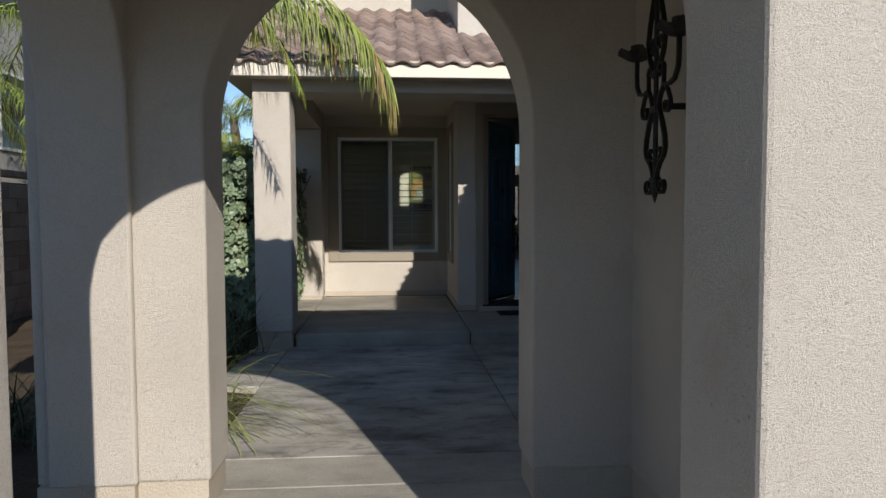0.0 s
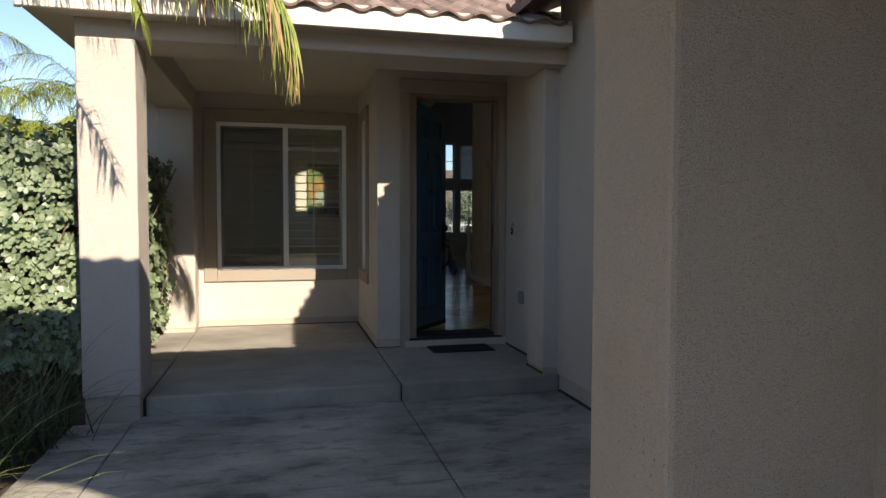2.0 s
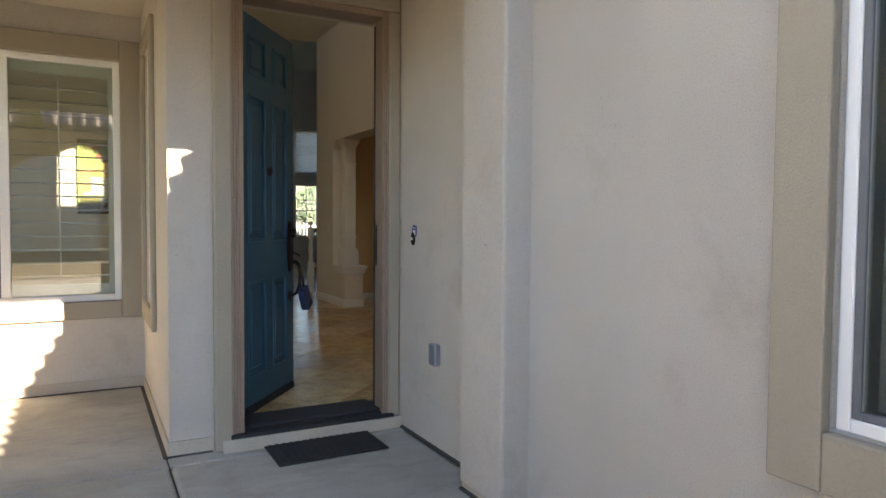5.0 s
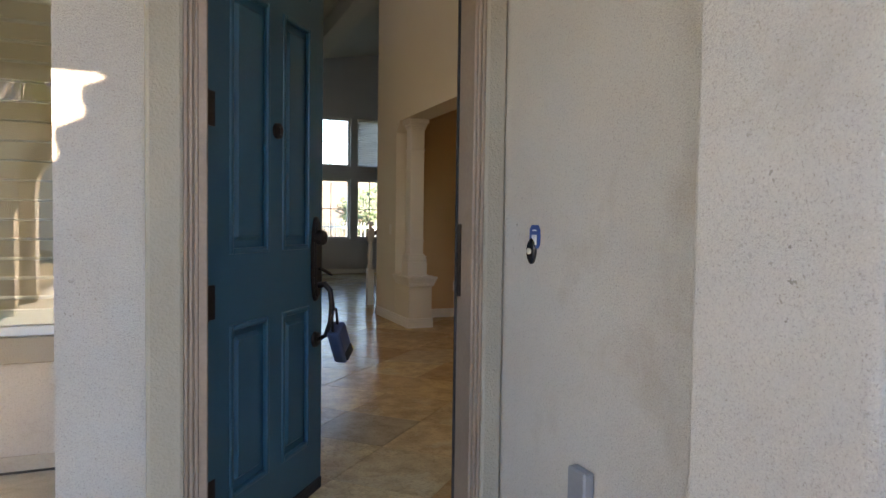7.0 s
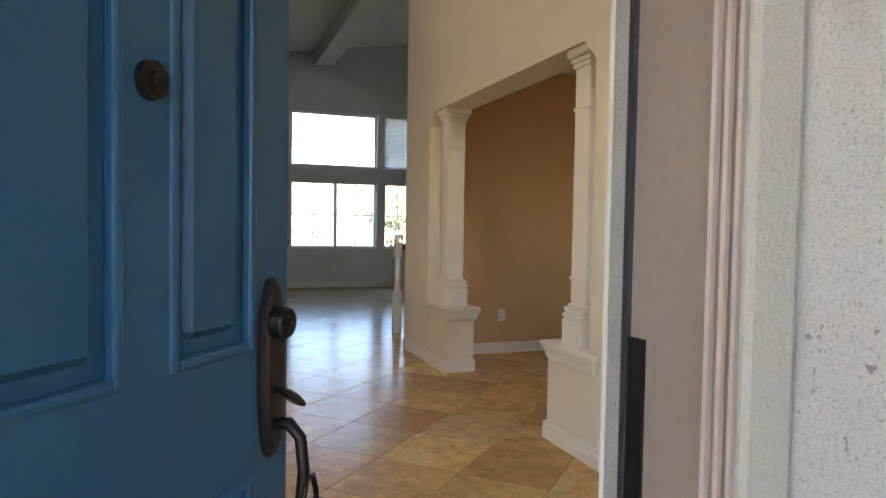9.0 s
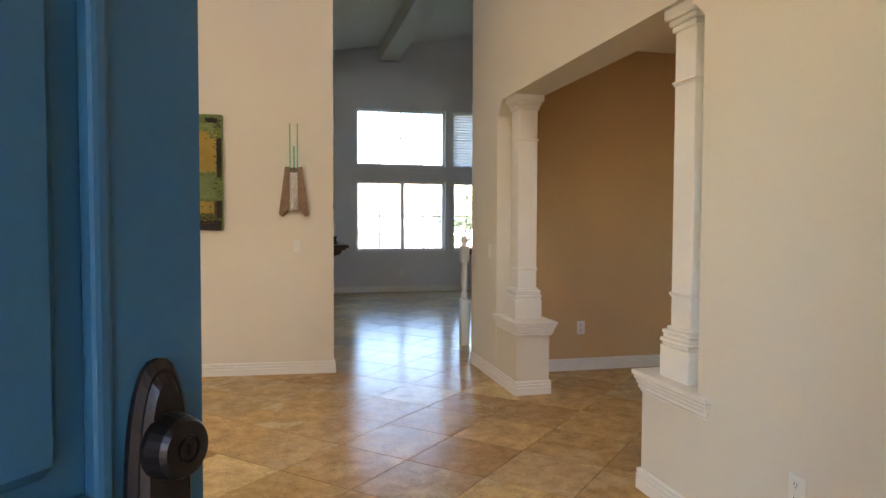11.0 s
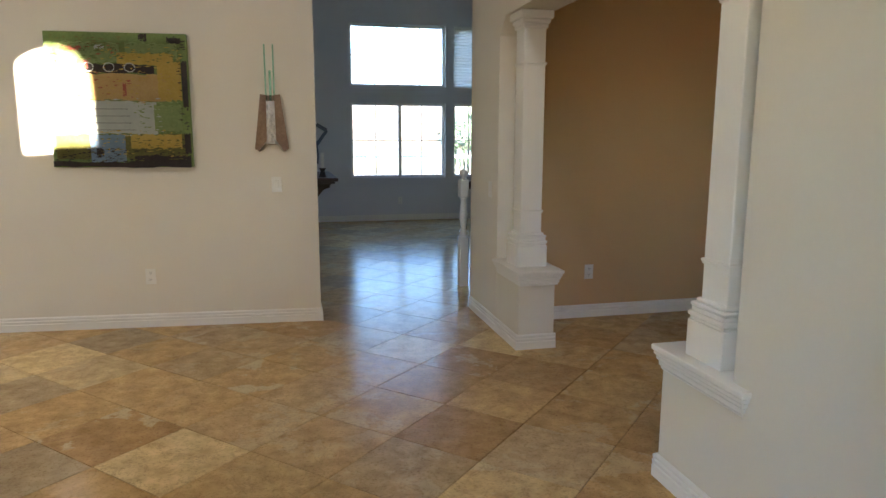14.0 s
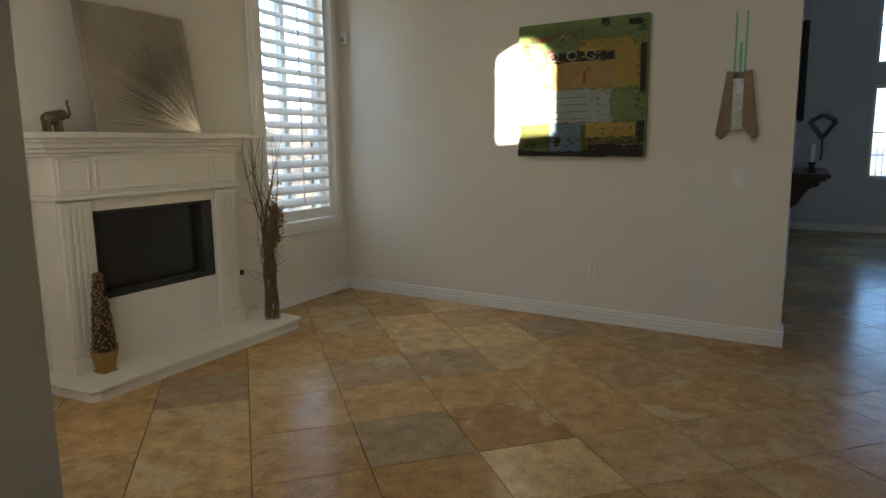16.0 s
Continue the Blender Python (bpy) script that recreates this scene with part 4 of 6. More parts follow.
for side in (-1, 1):
    part("scroll", strap([(side * 0.018, 0.088), (side * 0.026, 0.062), (side * 0.046, 0.040)] + curl((0.066, 0.066), 0.032, -2.1, 0.98, side)), IRON, sconce)
    lyre = [(0.016, 0.09), (0.022, 0.12), (0.045, 0.15), (0.080, 0.175), (0.092, 0.205), (0.086, 0.245), (0.062, 0.30), (0.034, 0.345), (0.030, 0.37), (0.042, 0.40), (0.075, 0.43)]
    part("lyre_bar", strap([(side * a, z) for a, z in lyre], 0.018, 0.011), IRON, sconce)
    part("scroll", strap([(side * 0.020, 0.165), (side * 0.045, 0.168), (side * 0.056, 0.185)] + curl((0.044, 0.196), 0.014, -0.5, 0.7, side)), IRON, sconce)
    part("scroll", strap([(side * 0.078, 0.43), (side * 0.108, 0.41)] + curl((0.100, 0.355), 0.037, 0.9, -0.98, side)), IRON, sconce)
    part("scroll", strap([(side * 0.070, 0.43), (side * 0.072, 0.47)] + curl((0.048, 0.495), 0.028, -0.6, 0.95, side)), IRON, sconce)
    top = [(0.016, 0.47), (0.030, 0.50), (0.068, 0.56), (0.078, 0.61), (0.062, 0.68), (0.030, 0.76), (0.012, 0.82)]
    part("lyre_bar", strap([(side * a, z) for a, z in top], 0.018, 0.010), IRON, sconce)
    part("scroll", strap(curl((0.040, 0.60), 0.030, -1.4, -0.95, side)), IRON, sconce)
    arm = part("arm", strap([(side * a, z) for a, z in ((0.074, 0.432), (0.12, 0.425), (0.165, 0.435), (0.193, 0.47), (0.198, 0.52), (0.196, 0.575))], 0.016, 0.012), IRON, sconce)
    bm = bmesh.new()
    rings = []
    for r, z, wave in ((0.012, 0.57, 0.0), (0.036, 0.578, 0.0), (0.066, 0.598, 0.010), (0.078, 0.612, 0.022), (0.060, 0.604, 0.010), (0.0, 0.588, 0.0)):
        rings.append([bm.verts.new(((r + wave * math.sin(k * 1.571 * 2)) * math.cos(2 * math.pi * k / 24), side * 0.196 + (r + wave * math.sin(k * 1.571 * 2)) * math.sin(2 * math.pi * k / 24), z + 0.5 * wave * math.sin(k * 1.571))) for k in range(24)])
    for a, b in zip(rings, rings[1:]):
        for k in range(24):
            bm.faces.new((a[k], a[(k + 1) % 24], b[(k + 1) % 24], b[k]))
    part("drip_pan", bm, IRON, arm, "leaf-edged iron drip pan")
    part("candle_cup", lathe(bmesh.new(), [(0.020, 0.59), (0.026, 0.635), (0.022, 0.637), (0.0, 0.60)], 0, side * 0.196, 14), IRON, arm)


# ---- indoors ----
def skirting(rows):
    """Baseboard runs (x0, y0, x1, y1, nx, ny) with the room on the side n."""
    for x0, y0, x1, y1, nx, ny in rows:
        bm = bmesh.new()
        a, b, n = Vector((x0, y0, 0)), Vector((x1, y1, 0)), Vector((nx, ny, 0))
        prof = [(0.0, 0.0), (0.016, 0.0), (0.016, 0.052), (0.010, 0.056), (0.010, 0.061), (0.015, 0.065), (0.015, 0.076), (0.008, 0.080), (0.008, 0.085), (0.012, 0.088), (0.012, 0.098), (0.004, 0.106), (0.0, 0.106)]
        lo, hi = [bm.verts.new(a + n * u + Vector((0, 0, z))) for u, z in prof], [bm.verts.new(b + n * u + Vector((0, 0, z))) for u, z in prof]
        for i in range(len(prof)):
            j = (i + 1) % len(prof)
            bm.faces.new((lo[i], lo[j], hi[j], hi[i]))
        bm.faces.new(lo), bm.faces.new(hi)
        bmesh.ops.recalc_face_normals(bm, faces=bm.faces[:])
        structure("baseboard", bm, TRIM_PAINT, "white moulded baseboard", "baseboard")


bt = radians(BACK_TURN)
skirting([(1.09, 5.83, -2.60, 6.13, math.sin(bt), -math.cos(bt)), (1.09, 5.81, 1.09, 6.05, 1, 0), (2.38, E1 + 0.012, 2.38, 2.95, -1, 0), (2.364, 2.95, 2.66, 2.95, 0, 1), (2.38, 4.75, 2.38, 5.98, -1, 0), (2.364, 4.75, 2.66, 4.75, 0, -1), (2.38, 5.98, 2.65, 5.98, 0, 1),
          (2.65, 5.45, 6.2, 5.45, 0, -1), (-2.6, GB, 7.0, GB, 0, -1), (-2.60, 1.88, -2.60, 3.05, 1, 0), (-2.60, 4.9, -2.60, 6.12, 1, 0), (-0.20, E1 + 0.01, -0.20, 1.875, 1, 0), (-0.20, 1.875, -0.31, 1.875, 0, 1), (0.99, E1 + 0.012, 2.37, E1 + 0.012, 0, 1)])


def ring(bm, x, y, half, z0, z1, bev=0.004):
    box(bm, x - half, x + half, y - half, y + half, z0, z1, bevel=bev)


def column(y, foot):
    """Square half-height column on the low wall, with its moulded rings, up to the opening's head."""
    x, tall = 2.515, 2.30 - foot
    col = thing("column", "white square column with moulded base on a low wall", "column", "columns of the dining room opening", at=pose(x, y, foot))
    part("shaft", box(bmesh.new(), -0.078, 0.078, -0.078, 0.078, 0.0, tall, bevel=0.004), TRIM_PAINT, col)
    bm = bmesh.new()
    for half, z0, z1, bev in ((0.112, 0.0, 0.15, 0.004), (0.106, 0.15, 0.165, 0.004), (0.114, 0.165, 0.185, 0.006), (0.103, 0.185, 0.205, 0.004), (0.108, 0.205, 0.222, 0.006), (0.092, 0.222, 0.24, 0.006)):
        ring(bm, 0, 0, half, z0, z1, bev)
    part("base", bm, TRIM_PAINT, col)
    for z in (0.385, tall - 0.35):
        bm = bmesh.new()
        ring(bm, 0, 0, 0.088, z, z + 0.014, 0.005)
        ring(bm, 0, 0, 0.083, z - 0.008, z, 0.002)
        part("band", bm, TRIM_PAINT, col)
    bm = bmesh.new()
    for half, z0, z1, bev in ((0.090, 0.115, 0.085, 0.006), (0.102, 0.085, 0.055, 0.008), (0.118, 0.055, 0.002, 0.008)):
        ring(bm, 0, 0, half, tall - z0, tall - z1, bev)
    part("capital", bm, TRIM_PAINT, col)


column(2.72, 0.592)
column(4.97, 0.562)


def ledge(name, y0, y1, top):
    led = thing(name, "white moulded ledge capping the low wall", "ledge", "ledges of the low walls")
    part("top", box(bmesh.new(), 2.342, 2.69, y0 - 0.038, y1 + 0.038, top - 0.025, top, bevel=0.006, seg=2), TRIM_PAINT, led)
    for g, z0, z1 in ((0.030, 0.045, 0.025), (0.022, 0.065, 0.045), (0.014, 0.09, 0.065), (0.007, 0.105, 0.09)):
        part("moulding", box(bmesh.new(), 2.38 - g, 2.65 + g, y0 - g, y1 + g, top - z0, top - z1, bevel=0.005), TRIM_PAINT, led)


ledge("ledge", 2.44, 2.95, 0.592)
ledge("ledge", 4.72, 5.20, 0.562)

PLATE = surface("switch_plastic", (0.74, 0.72, 0.66), (0.78, 0.76, 0.70), 0.35)


def outlet(m, label="white duplex power outlet on the wall"):
    o = thing("power_outlet", label, "outlet", "wall outlets", at=m)
    part("plate", box(bmesh.new(), -0.038, 0.038, -0.006, 0, -0.06, 0.06, bevel=0.003), PLATE, o)
    for z in (-0.026, 0.026):
        r = part("receptacle", box(bmesh.new(), -0.018, 0.018, -0.009, -0.006, z - 0.016, z + 0.016, bevel=0.002), PLATE, o)
        part("slots", boxes([(-0.008, -0.005, -0.0095, -0.009, z - 0.004, z + 0.009), (0.005, 0.008, -0.0095, -0.009, z - 0.004, z + 0.009), (-0.002, 0.002, -0.0095, -0.009, z - 0.012, z - 0.008)]), BLACK, r)


def switch(m):
    o = thing("light_switch", "white rocker light switch on the wall", "light switch", "light switches", at=m)
    part("plate", box(bmesh.new(), -0.038, 0.038, -0.006, 0, -0.06, 0.06, bevel=0.003), PLATE, o)
    part("rocker", box(bmesh.new(), -0.017, 0.017, -0.011, -0.006, -0.034, 0.034, bevel=0.003), PLATE, o)


outlet(on_back_wall(-0.19, 0.40))
switch(on_back_wall(0.78, 1.10))
switch(pose(2.38, 5.42, 1.07, 0, 0, -90))
outlet(pose(2.38, 1.93, 0.39, 0, 0, -90))
outlet(pose(3.24, 5.45, 0.38))
outlet(pose(-2.60, 5.45, 0.42, 0, 0, 90))
outlet(pose(2.85, GB, 0.36))


# painting: blocks of colour laid on a deep canvas
def paint(name, c1, c2, scale=7.0):
    return surface(name, c1, c2, 0.6, scale, 55, 0.45, 0.35, 60, bump_dist=0.003, detail=7)


P_GREEN = paint("paint_green", (0.10, 0.16, 0.035), (0.20, 0.27, 0.07))
P_LIGHT = paint("paint_light_green", (0.20, 0.29, 0.09), (0.34, 0.42, 0.16))
P_YELLOW = paint("paint_yellow", (0.56, 0.37, 0.05), (0.70, 0.52, 0.13))
P_OCHRE = paint("paint_ochre", (0.55, 0.33, 0.09), (0.68, 0.48, 0.20))
P_PALE = paint("paint_pale_blue", (0.52, 0.57, 0.52), (0.66, 0.69, 0.62))
P_BLUE = paint("paint_blue", (0.17, 0.27, 0.38), (0.27, 0.38, 0.48))
P_DARK = paint("paint_dark_brown", (0.022, 0.014, 0.012), (0.06, 0.04, 0.03))
P_RED = paint("paint_red", (0.42, 0.08, 0.04), (0.52, 0.16, 0.09))
P_OLIVE = paint("paint_olive", (0.10, 0.10, 0.02), (0.24, 0.22, 0.05))
painting = thing("painting", "square abstract canvas in green, ochre, blue and brown", "painting", at=on_back_wall(-0.305, 1.24, 0.06))
PW, PH = 0.97, 0.96
part("canvas", box(bmesh.new(), -PW / 2, PW / 2, 0.0, 0.045, 0, PH, bevel=0.004), P_GREEN, painting)
random.seed(7)


def stroke(name, mat_, u0, u1, v0, v1, lift):
    """A ragged patch of paint; u and v run from 0 to 1 over the canvas."""
    bm, n = bmesh.new(), 14
    lo = [((u0 + (u1 - u0) * k / n) * PW - PW / 2, (v0 + random.uniform(-0.006, 0.012)) * PH) for k in range(n + 1)]
    hi = [((u0 + (u1 - u0) * k / n) * PW - PW / 2, (v1 + random.uniform(-0.012, 0.006)) * PH) for k in range(n + 1)]
    a, b = [bm.verts.new((x, -lift, z)) for x, z in lo], [bm.verts.new((x, -lift, z)) for x, z in hi]
    for k in range(n):
        bm.faces.new((a[k], a[k + 1], b[k + 1], b[k]))
    bmesh.ops.solidify(bm, geom=bm.faces[:], thickness=-0.0012)
    part(name, bm, mat_, painting)


for i, (m_, u0, u1, v0, v1) in enumerate(((P_LIGHT, 0.10, 0.52, 0.78, 0.93), (P_LIGHT, 0.56, 0.93, 0.80, 0.93), (P_YELLOW, 0.50, 0.90, 0.76, 0.86), (P_DARK, 0.66, 0.72, 0.94, 0.995), (P_DARK, 0.86, 0.96, 0.93, 0.975),
                                          (P_DARK, 0.28, 0.76, 0.70, 0.77), (P_OCHRE, 0.06, 0.86, 0.50, 0.70), (P_YELLOW, 0.78, 0.95, 0.50, 0.80), (P_PALE, 0.08, 0.76, 0.25, 0.50), (P_LIGHT, 0.74, 0.94, 0.27, 0.47),
                                          (P_OLIVE, 0.03, 0.97, 0.06, 0.25), (P_YELLOW, 0.56, 0.93, 0.14, 0.25), (P_BLUE, 0.27, 0.52, 0.04, 0.25), (P_DARK, 0.0, 0.99, 0.0, 0.045), (P_DARK, 0.58, 0.99, 0.02, 0.09),
                                          (P_DARK, 0.955, 0.995, 0.45, 0.80), (P_DARK, 0.95, 0.995, 0.10, 0.26), (P_DARK, 0.31, 0.36, 0.08, 0.15), (P_RED, 0.15, 0.26, 0.865, 0.90), (P_RED, 0.04, 0.10, 0.83, 0.86), (P_RED, 0.22, 0.30, 0.74, 0.80),
                                          (P_RED, 0.53, 0.555, 0.53, 0.63), (P_OCHRE, 0.02, 0.16, 0.30, 0.62), (P_PALE, 0.35, 0.42, 0.88, 0.91))):
    stroke("paint_patch", m_, u0, u1, v0, v1, 0.0016 + 0.0004 * i)
# small broken dabs over the blocks of colour
for mat_, count, u0, u1, v0, v1 in ((P_GREEN, 70, 0.03, 0.96, 0.78, 0.98), (P_YELLOW, 60, 0.40, 0.96, 0.50, 0.90), (P_OLIVE, 50, 0.05, 0.60, 0.86, 0.97), (P_OCHRE, 70, 0.10, 0.90, 0.48, 0.72), (P_RED, 26, 0.06, 0.60, 0.52, 0.92), (P_PALE, 50, 0.25, 0.80, 0.24, 0.52),
                                    (P_YELLOW, 45, 0.30, 0.95, 0.08, 0.28), (P_DARK, 80, 0.02, 0.98, 0.01, 0.14), (P_DARK, 36, 0.93, 0.99, 0.15, 0.95), (P_LIGHT, 50, 0.60, 0.95, 0.26, 0.50), (P_BLUE, 24, 0.26, 0.54, 0.05, 0.26), (P_OLIVE, 60, 0.03, 0.95, 0.05, 0.22)):
    bm = bmesh.new()
    for k in range(2 * count):
        u, v = random.uniform(u0, u1), random.uniform(v0, v1)
        w, h = random.uniform(0.003, 0.024), random.uniform(0.0015, 0.006)
        x, z, lift = (u - 0.5) * PW, v * PH, 0.0135 + 0.0008 * random.random()
        x0, x1 = max(x - w, -PW / 2 + 0.004), min(x + w, PW / 2 - 0.004)
        ring_v = [(x0, z + random.uniform(-h, h) * 0.4), ((x0 + x1) / 2, z - h), (x1, z + random.uniform(-h, h) * 0.4), ((2 * x1 + x0) / 3, z + h), ((2 * x0 + x1) / 3, z + h * 0.6)]
        bm.faces.new([bm.verts.new((a, -lift, b)) for a, b in ring_v])
    bmesh.ops.solidify(bm, geom=bm.faces[:], thickness=-0.0008)
    part("brushwork", bm, mat_, painting, kind="stuff")
for u in (0.30, 0.445, 0.59):
    bm = bmesh.new()
    tube(bm, [((u - 0.5) * PW + 0.036 * math.cos(a), -0.0155, 0.745 * PH + 0.03 * math.sin(a)) for a in (2 * math.pi * k / 20 for k in range(20))], 0.003, 5)
    part("painted_ring", bm, P_PALE, painting)
for k in range(4):
    part("painted_line", boxes([(-0.30 + 0.02 * k, 0.10 - 0.015 * k, -0.0152, -0.012, 0.27 + 0.05 * k, 0.273 + 0.05 * k)]), P_DARK, painting)

# wall sculpture of wood, glass rods and foil
RAW_WOOD = surface("weathered_wood", (0.17, 0.10, 0.06), (0.30, 0.20, 0.13), 0.8, 9, 60, 0.5, 0.5, 40)
FOIL = surface("crumpled_foil", (0.55, 0.54, 0.52), (0.75, 0.74, 0.72), 0.32, 12, 60, 0.5, 1.0, 55, metal=0.8, bump_dist=0.02)
art = thing("wall_sculpture", "wooden wall sculpture with silver foil and green glass rods", "wall art", at=on_back_wall(0.76, 1.375, 0.0))
for s in (-1, 1):
    bm = bmesh.new()
    prism(bm, [(s * 0.125, 0.0), (s * 0.095, -0.02), (s * 0.035, 0.06), (s * 0.03, 0.40), (s * 0.072, 0.405)], "y", -0.055, -0.012)
    part("wood_wing", bm, RAW_WOOD, art, "weathered brown wood")
bm = bmesh.new()
bmesh.ops.create_grid(bm, x_segments=10, y_segments=26, size=0.5, matrix=Matrix.LocRotScale((0, -0.03, 0.195), Euler((radians(90), 0, 0)), (0.11, 0.32, 1)))
for v in bm.verts:
    v.co.y -= 0.03 * (1 - (v.co.x / 0.06) ** 2) + 0.008 * noise.noise(v.co * 40)
bmesh.ops.solidify(bm, geom=bm.faces[:], thickness=0.006)
part("foil_panel", bm, FOIL, art, "crumpled silver foil")
for x, z0, z1, r in ((-0.03, 0.30, 0.77, 0.006), (0.03, 0.30, 0.77, 0.006), (0.003, 0.34, 0.58, 0.009)):
    bm = bmesh.new()
    tube(bm, [(x, -0.035, z0), (x * 1.05, -0.035, z1)], r, 8)
    part("glass_rod", bm, GREEN_GLASS, art, "green glass rod").visible_shadow = False
part("back_board", boxes([(-0.03, 0.03, -0.012, 0.0, 0.03, 0.40)]), RAW_WOOD, art)

# fireplace
FX, FL = -2.60, -2.42
fire = thing("fireplace", "cream plaster fireplace surround with fluted pilasters and mantel", "fireplace")
FY = (3.27, 3.47, 4.36, 4.56)
part("surround", boxes([(FX, FL, FY[0], FY[1], 0.07, 1.06), (FX, FL, FY[2], FY[3], 0.07, 1.06), (FX, FL, FY[1], FY[2], 0.07, 0.46), (FX, FL, FY[1], FY[2], 0.985, 1.06)]), MANTEL_PAINT, fire)
for y0, y1 in ((FY[0], FY[1]), (FY[2], FY[3])):
    bm = boxes([(FL, FL + 0.03, y0 + 0.006, y1 - 0.006, 0.19, 1.05)], 0.004)
    for k in range(4):
        w = (y1 - y0 - 0.05) / 4
        box(bm, FL + 0.03, FL + 0.037, y0 + 0.025 + w * k + 0.006, y0 + 0.025 + w * (k + 1) - 0.006, 0.24, 1.02, bevel=0.0034, seg=2)
    part("pilaster", bm, MANTEL_PAINT, fire)
    part("plinth", boxes([(FL, FL + 0.05, y0 - 0.012, y1 + 0.012, 0.07, 0.17), (FL, FL + 0.042, y0 - 0.006, y1 + 0.006, 0.17, 0.19)], 0.005), MANTEL_PAINT, fire)
bm = boxes([(FX, FL + 0.05, FY[0] - 0.03, FY[3] + 0.03, 1.06, 1.085), (FX, FL + 0.03, FY[0] - 0.01, FY[3] + 0.01, 1.085, 1.30)], 0.004)
for y0, y1 in ((FY[0] + 0.01, FY[1] - 0.005), (FY[1] + 0.025, FY[2] - 0.025), (FY[2] + 0.005, FY[3] - 0.01)):
    for q in ((y0, y0 + 0.014, 1.105, 1.285), (y1 - 0.014, y1, 1.105, 1.285), (y0 + 0.014, y1 - 0.014, 1.105, 1.119), (y0 + 0.014, y1 - 0.014, 1.271, 1.285)):
        box(bm, FL + 0.03, FL + 0.04, q[0], q[1], q[2], q[3], bevel=0.003)
part("frieze", bm, MANTEL_PAINT, fire)
for g, z0, z1 in ((0.045, 1.30, 1.32), (0.065, 1.32, 1.345), (0.09, 1.345, 1.375), (0.115, 1.375, 1.395)):
    part("cornice", boxes([(FX, FL + g, FY[0] - g, FY[3] + g, z0, z1)], 0.007), MANTEL_PAINT, fire)
part("mantel_shelf", boxes([(FX, FL + 0.14, FY[0] - 0.15, FY[3] + 0.15, 1.395, 1.43)], 0.007, 2), MANTEL_PAINT, fire)
SOOT = surface("firebox_black", (0.012, 0.012, 0.011), (0.03, 0.029, 0.027), 0.7, 6, 60, 0.4)
DARK_GLASS, dn, dl, dp = tree("smoked_glass")
dp.inputs["Base Color"].default_value, dp.inputs["Roughness"].default_value = (0.02, 0.019, 0.017, 1), 0.08
part("firebox_frame", boxes([(FL - 0.12, FL - 0.005, FY[1], FY[1] + 0.025, 0.46, 0.985), (FL - 0.12, FL - 0.005, FY[2] - 0.09, FY[2], 0.46, 0.985), (FL - 0.12, FL - 0.005, FY[1] + 0.025, FY[2] - 0.09, 0.46, 0.50), (FL - 0.12, FL - 0.005, FY[1] + 0.025, FY[2] - 0.09, 0.965, 0.985)], 0.003), SOOT, fire, "black metal firebox frame")
part("firebox_glass", boxes([(FL - 0.08, FL - 0.07, FY[1] + 0.025, FY[2] - 0.09, 0.50, 0.965)]), DARK_GLASS, fire, "dark smoked glass")
bm = bmesh.new()
prism(bm, [(-2.60, 3.12), (-2.10, 3.15), (-2.07, 3.20), (-2.06, 4.80), (-2.10, 4.86), (-2.60, 4.88)], "z", 0.055, 0.075)
bmesh.ops.bevel(bm, geom=[e for e in bm.edges], offset=0.006, segments=2, affect="EDGES")
hearth = thing("hearth", "low white plaster hearth slab before the fireplace", "hearth")
part("top", bm, HEARTH_PAINT, hearth)
bm = bmesh.new()
prism(bm, [(-2.60, 3.14), (-2.115, 3.17), (-2.085, 3.21), (-2.075, 4.79), (-2.115, 4.845), (-2.60, 4.86)], "z", 0.0, 0.055)
part("riser", bm, HEARTH_PAINT, hearth)
valve = thing("gas_valve", "small brass gas key valve on the surround", "valve", at=pose(FL, 4.60, 0.43, 0, 90, 0))
part("escutcheon", lathe(bmesh.new(), [(0.022, -0.005), (0.02, 0.004), (0.012, 0.012), (0.0, 0.014)], 0, 0, 18), BRONZE, valve)

# things on the mantel and hearth
CANVAS = surface("champagne_canvas", (0.30, 0.25, 0.18), (0.40, 0.34, 0.25), 0.5, 4, 80, 0.4, 0.2, 90, metal=0.25)
SILVER = surface("silver_threads", (0.50, 0.46, 0.38), (0.68, 0.63, 0.54), 0.35, 10, 90, 0.4, metal=0.7)
sunburst = thing("canvas_art", "beige canvas with silver starburst lines leaning on the mantel", "painting", at=pose(-2.43, 3.58, 1.43) @ pose(0, 0, 0, 0, -9, 0))
part("canvas", box(bmesh.new(), -0.04, 0.0, 0, 0.75, 0.0, 0.76, bevel=0.003), CANVAS, sunburst)
random.seed(11)
bm = bmesh.new()
for k in range(340):
    a = radians(min(176, max(94, random.gauss(134, 24))))
    r0, r1 = random.uniform(0.01, 0.30), random.uniform(0.35, 0.82)
    c, s = math.cos(a), math.sin(a)
    p0, p1 = (0.735 + r0 * c, 0.015 + r0 * s), (max(0.02, 0.735 + r1 * c), min(0.72, 0.015 + r1 * s))
    nx, nz = -s * 0.0015, c * 0.0015
    v = [bm.verts.new((x, y, z)) for x, y, z in ((0.001, p0[0] - nx, p0[1] - nz), (0.001, p0[0] + nx, p0[1] + nz), (0.003, p1[0], p1[1]))]
    w = bm.verts.new((0.006, (p0[0] + p1[0]) / 2, (p0[1] + p1[1]) / 2))
    bm.faces.new((v[0], v[1], w)), bm.faces.new((v[1], v[2], w)), bm.faces.new((v[2], v[0], w))
part("starburst_lines", bm, SILVER, sunburst, "raised silver lines", kind="stuff")


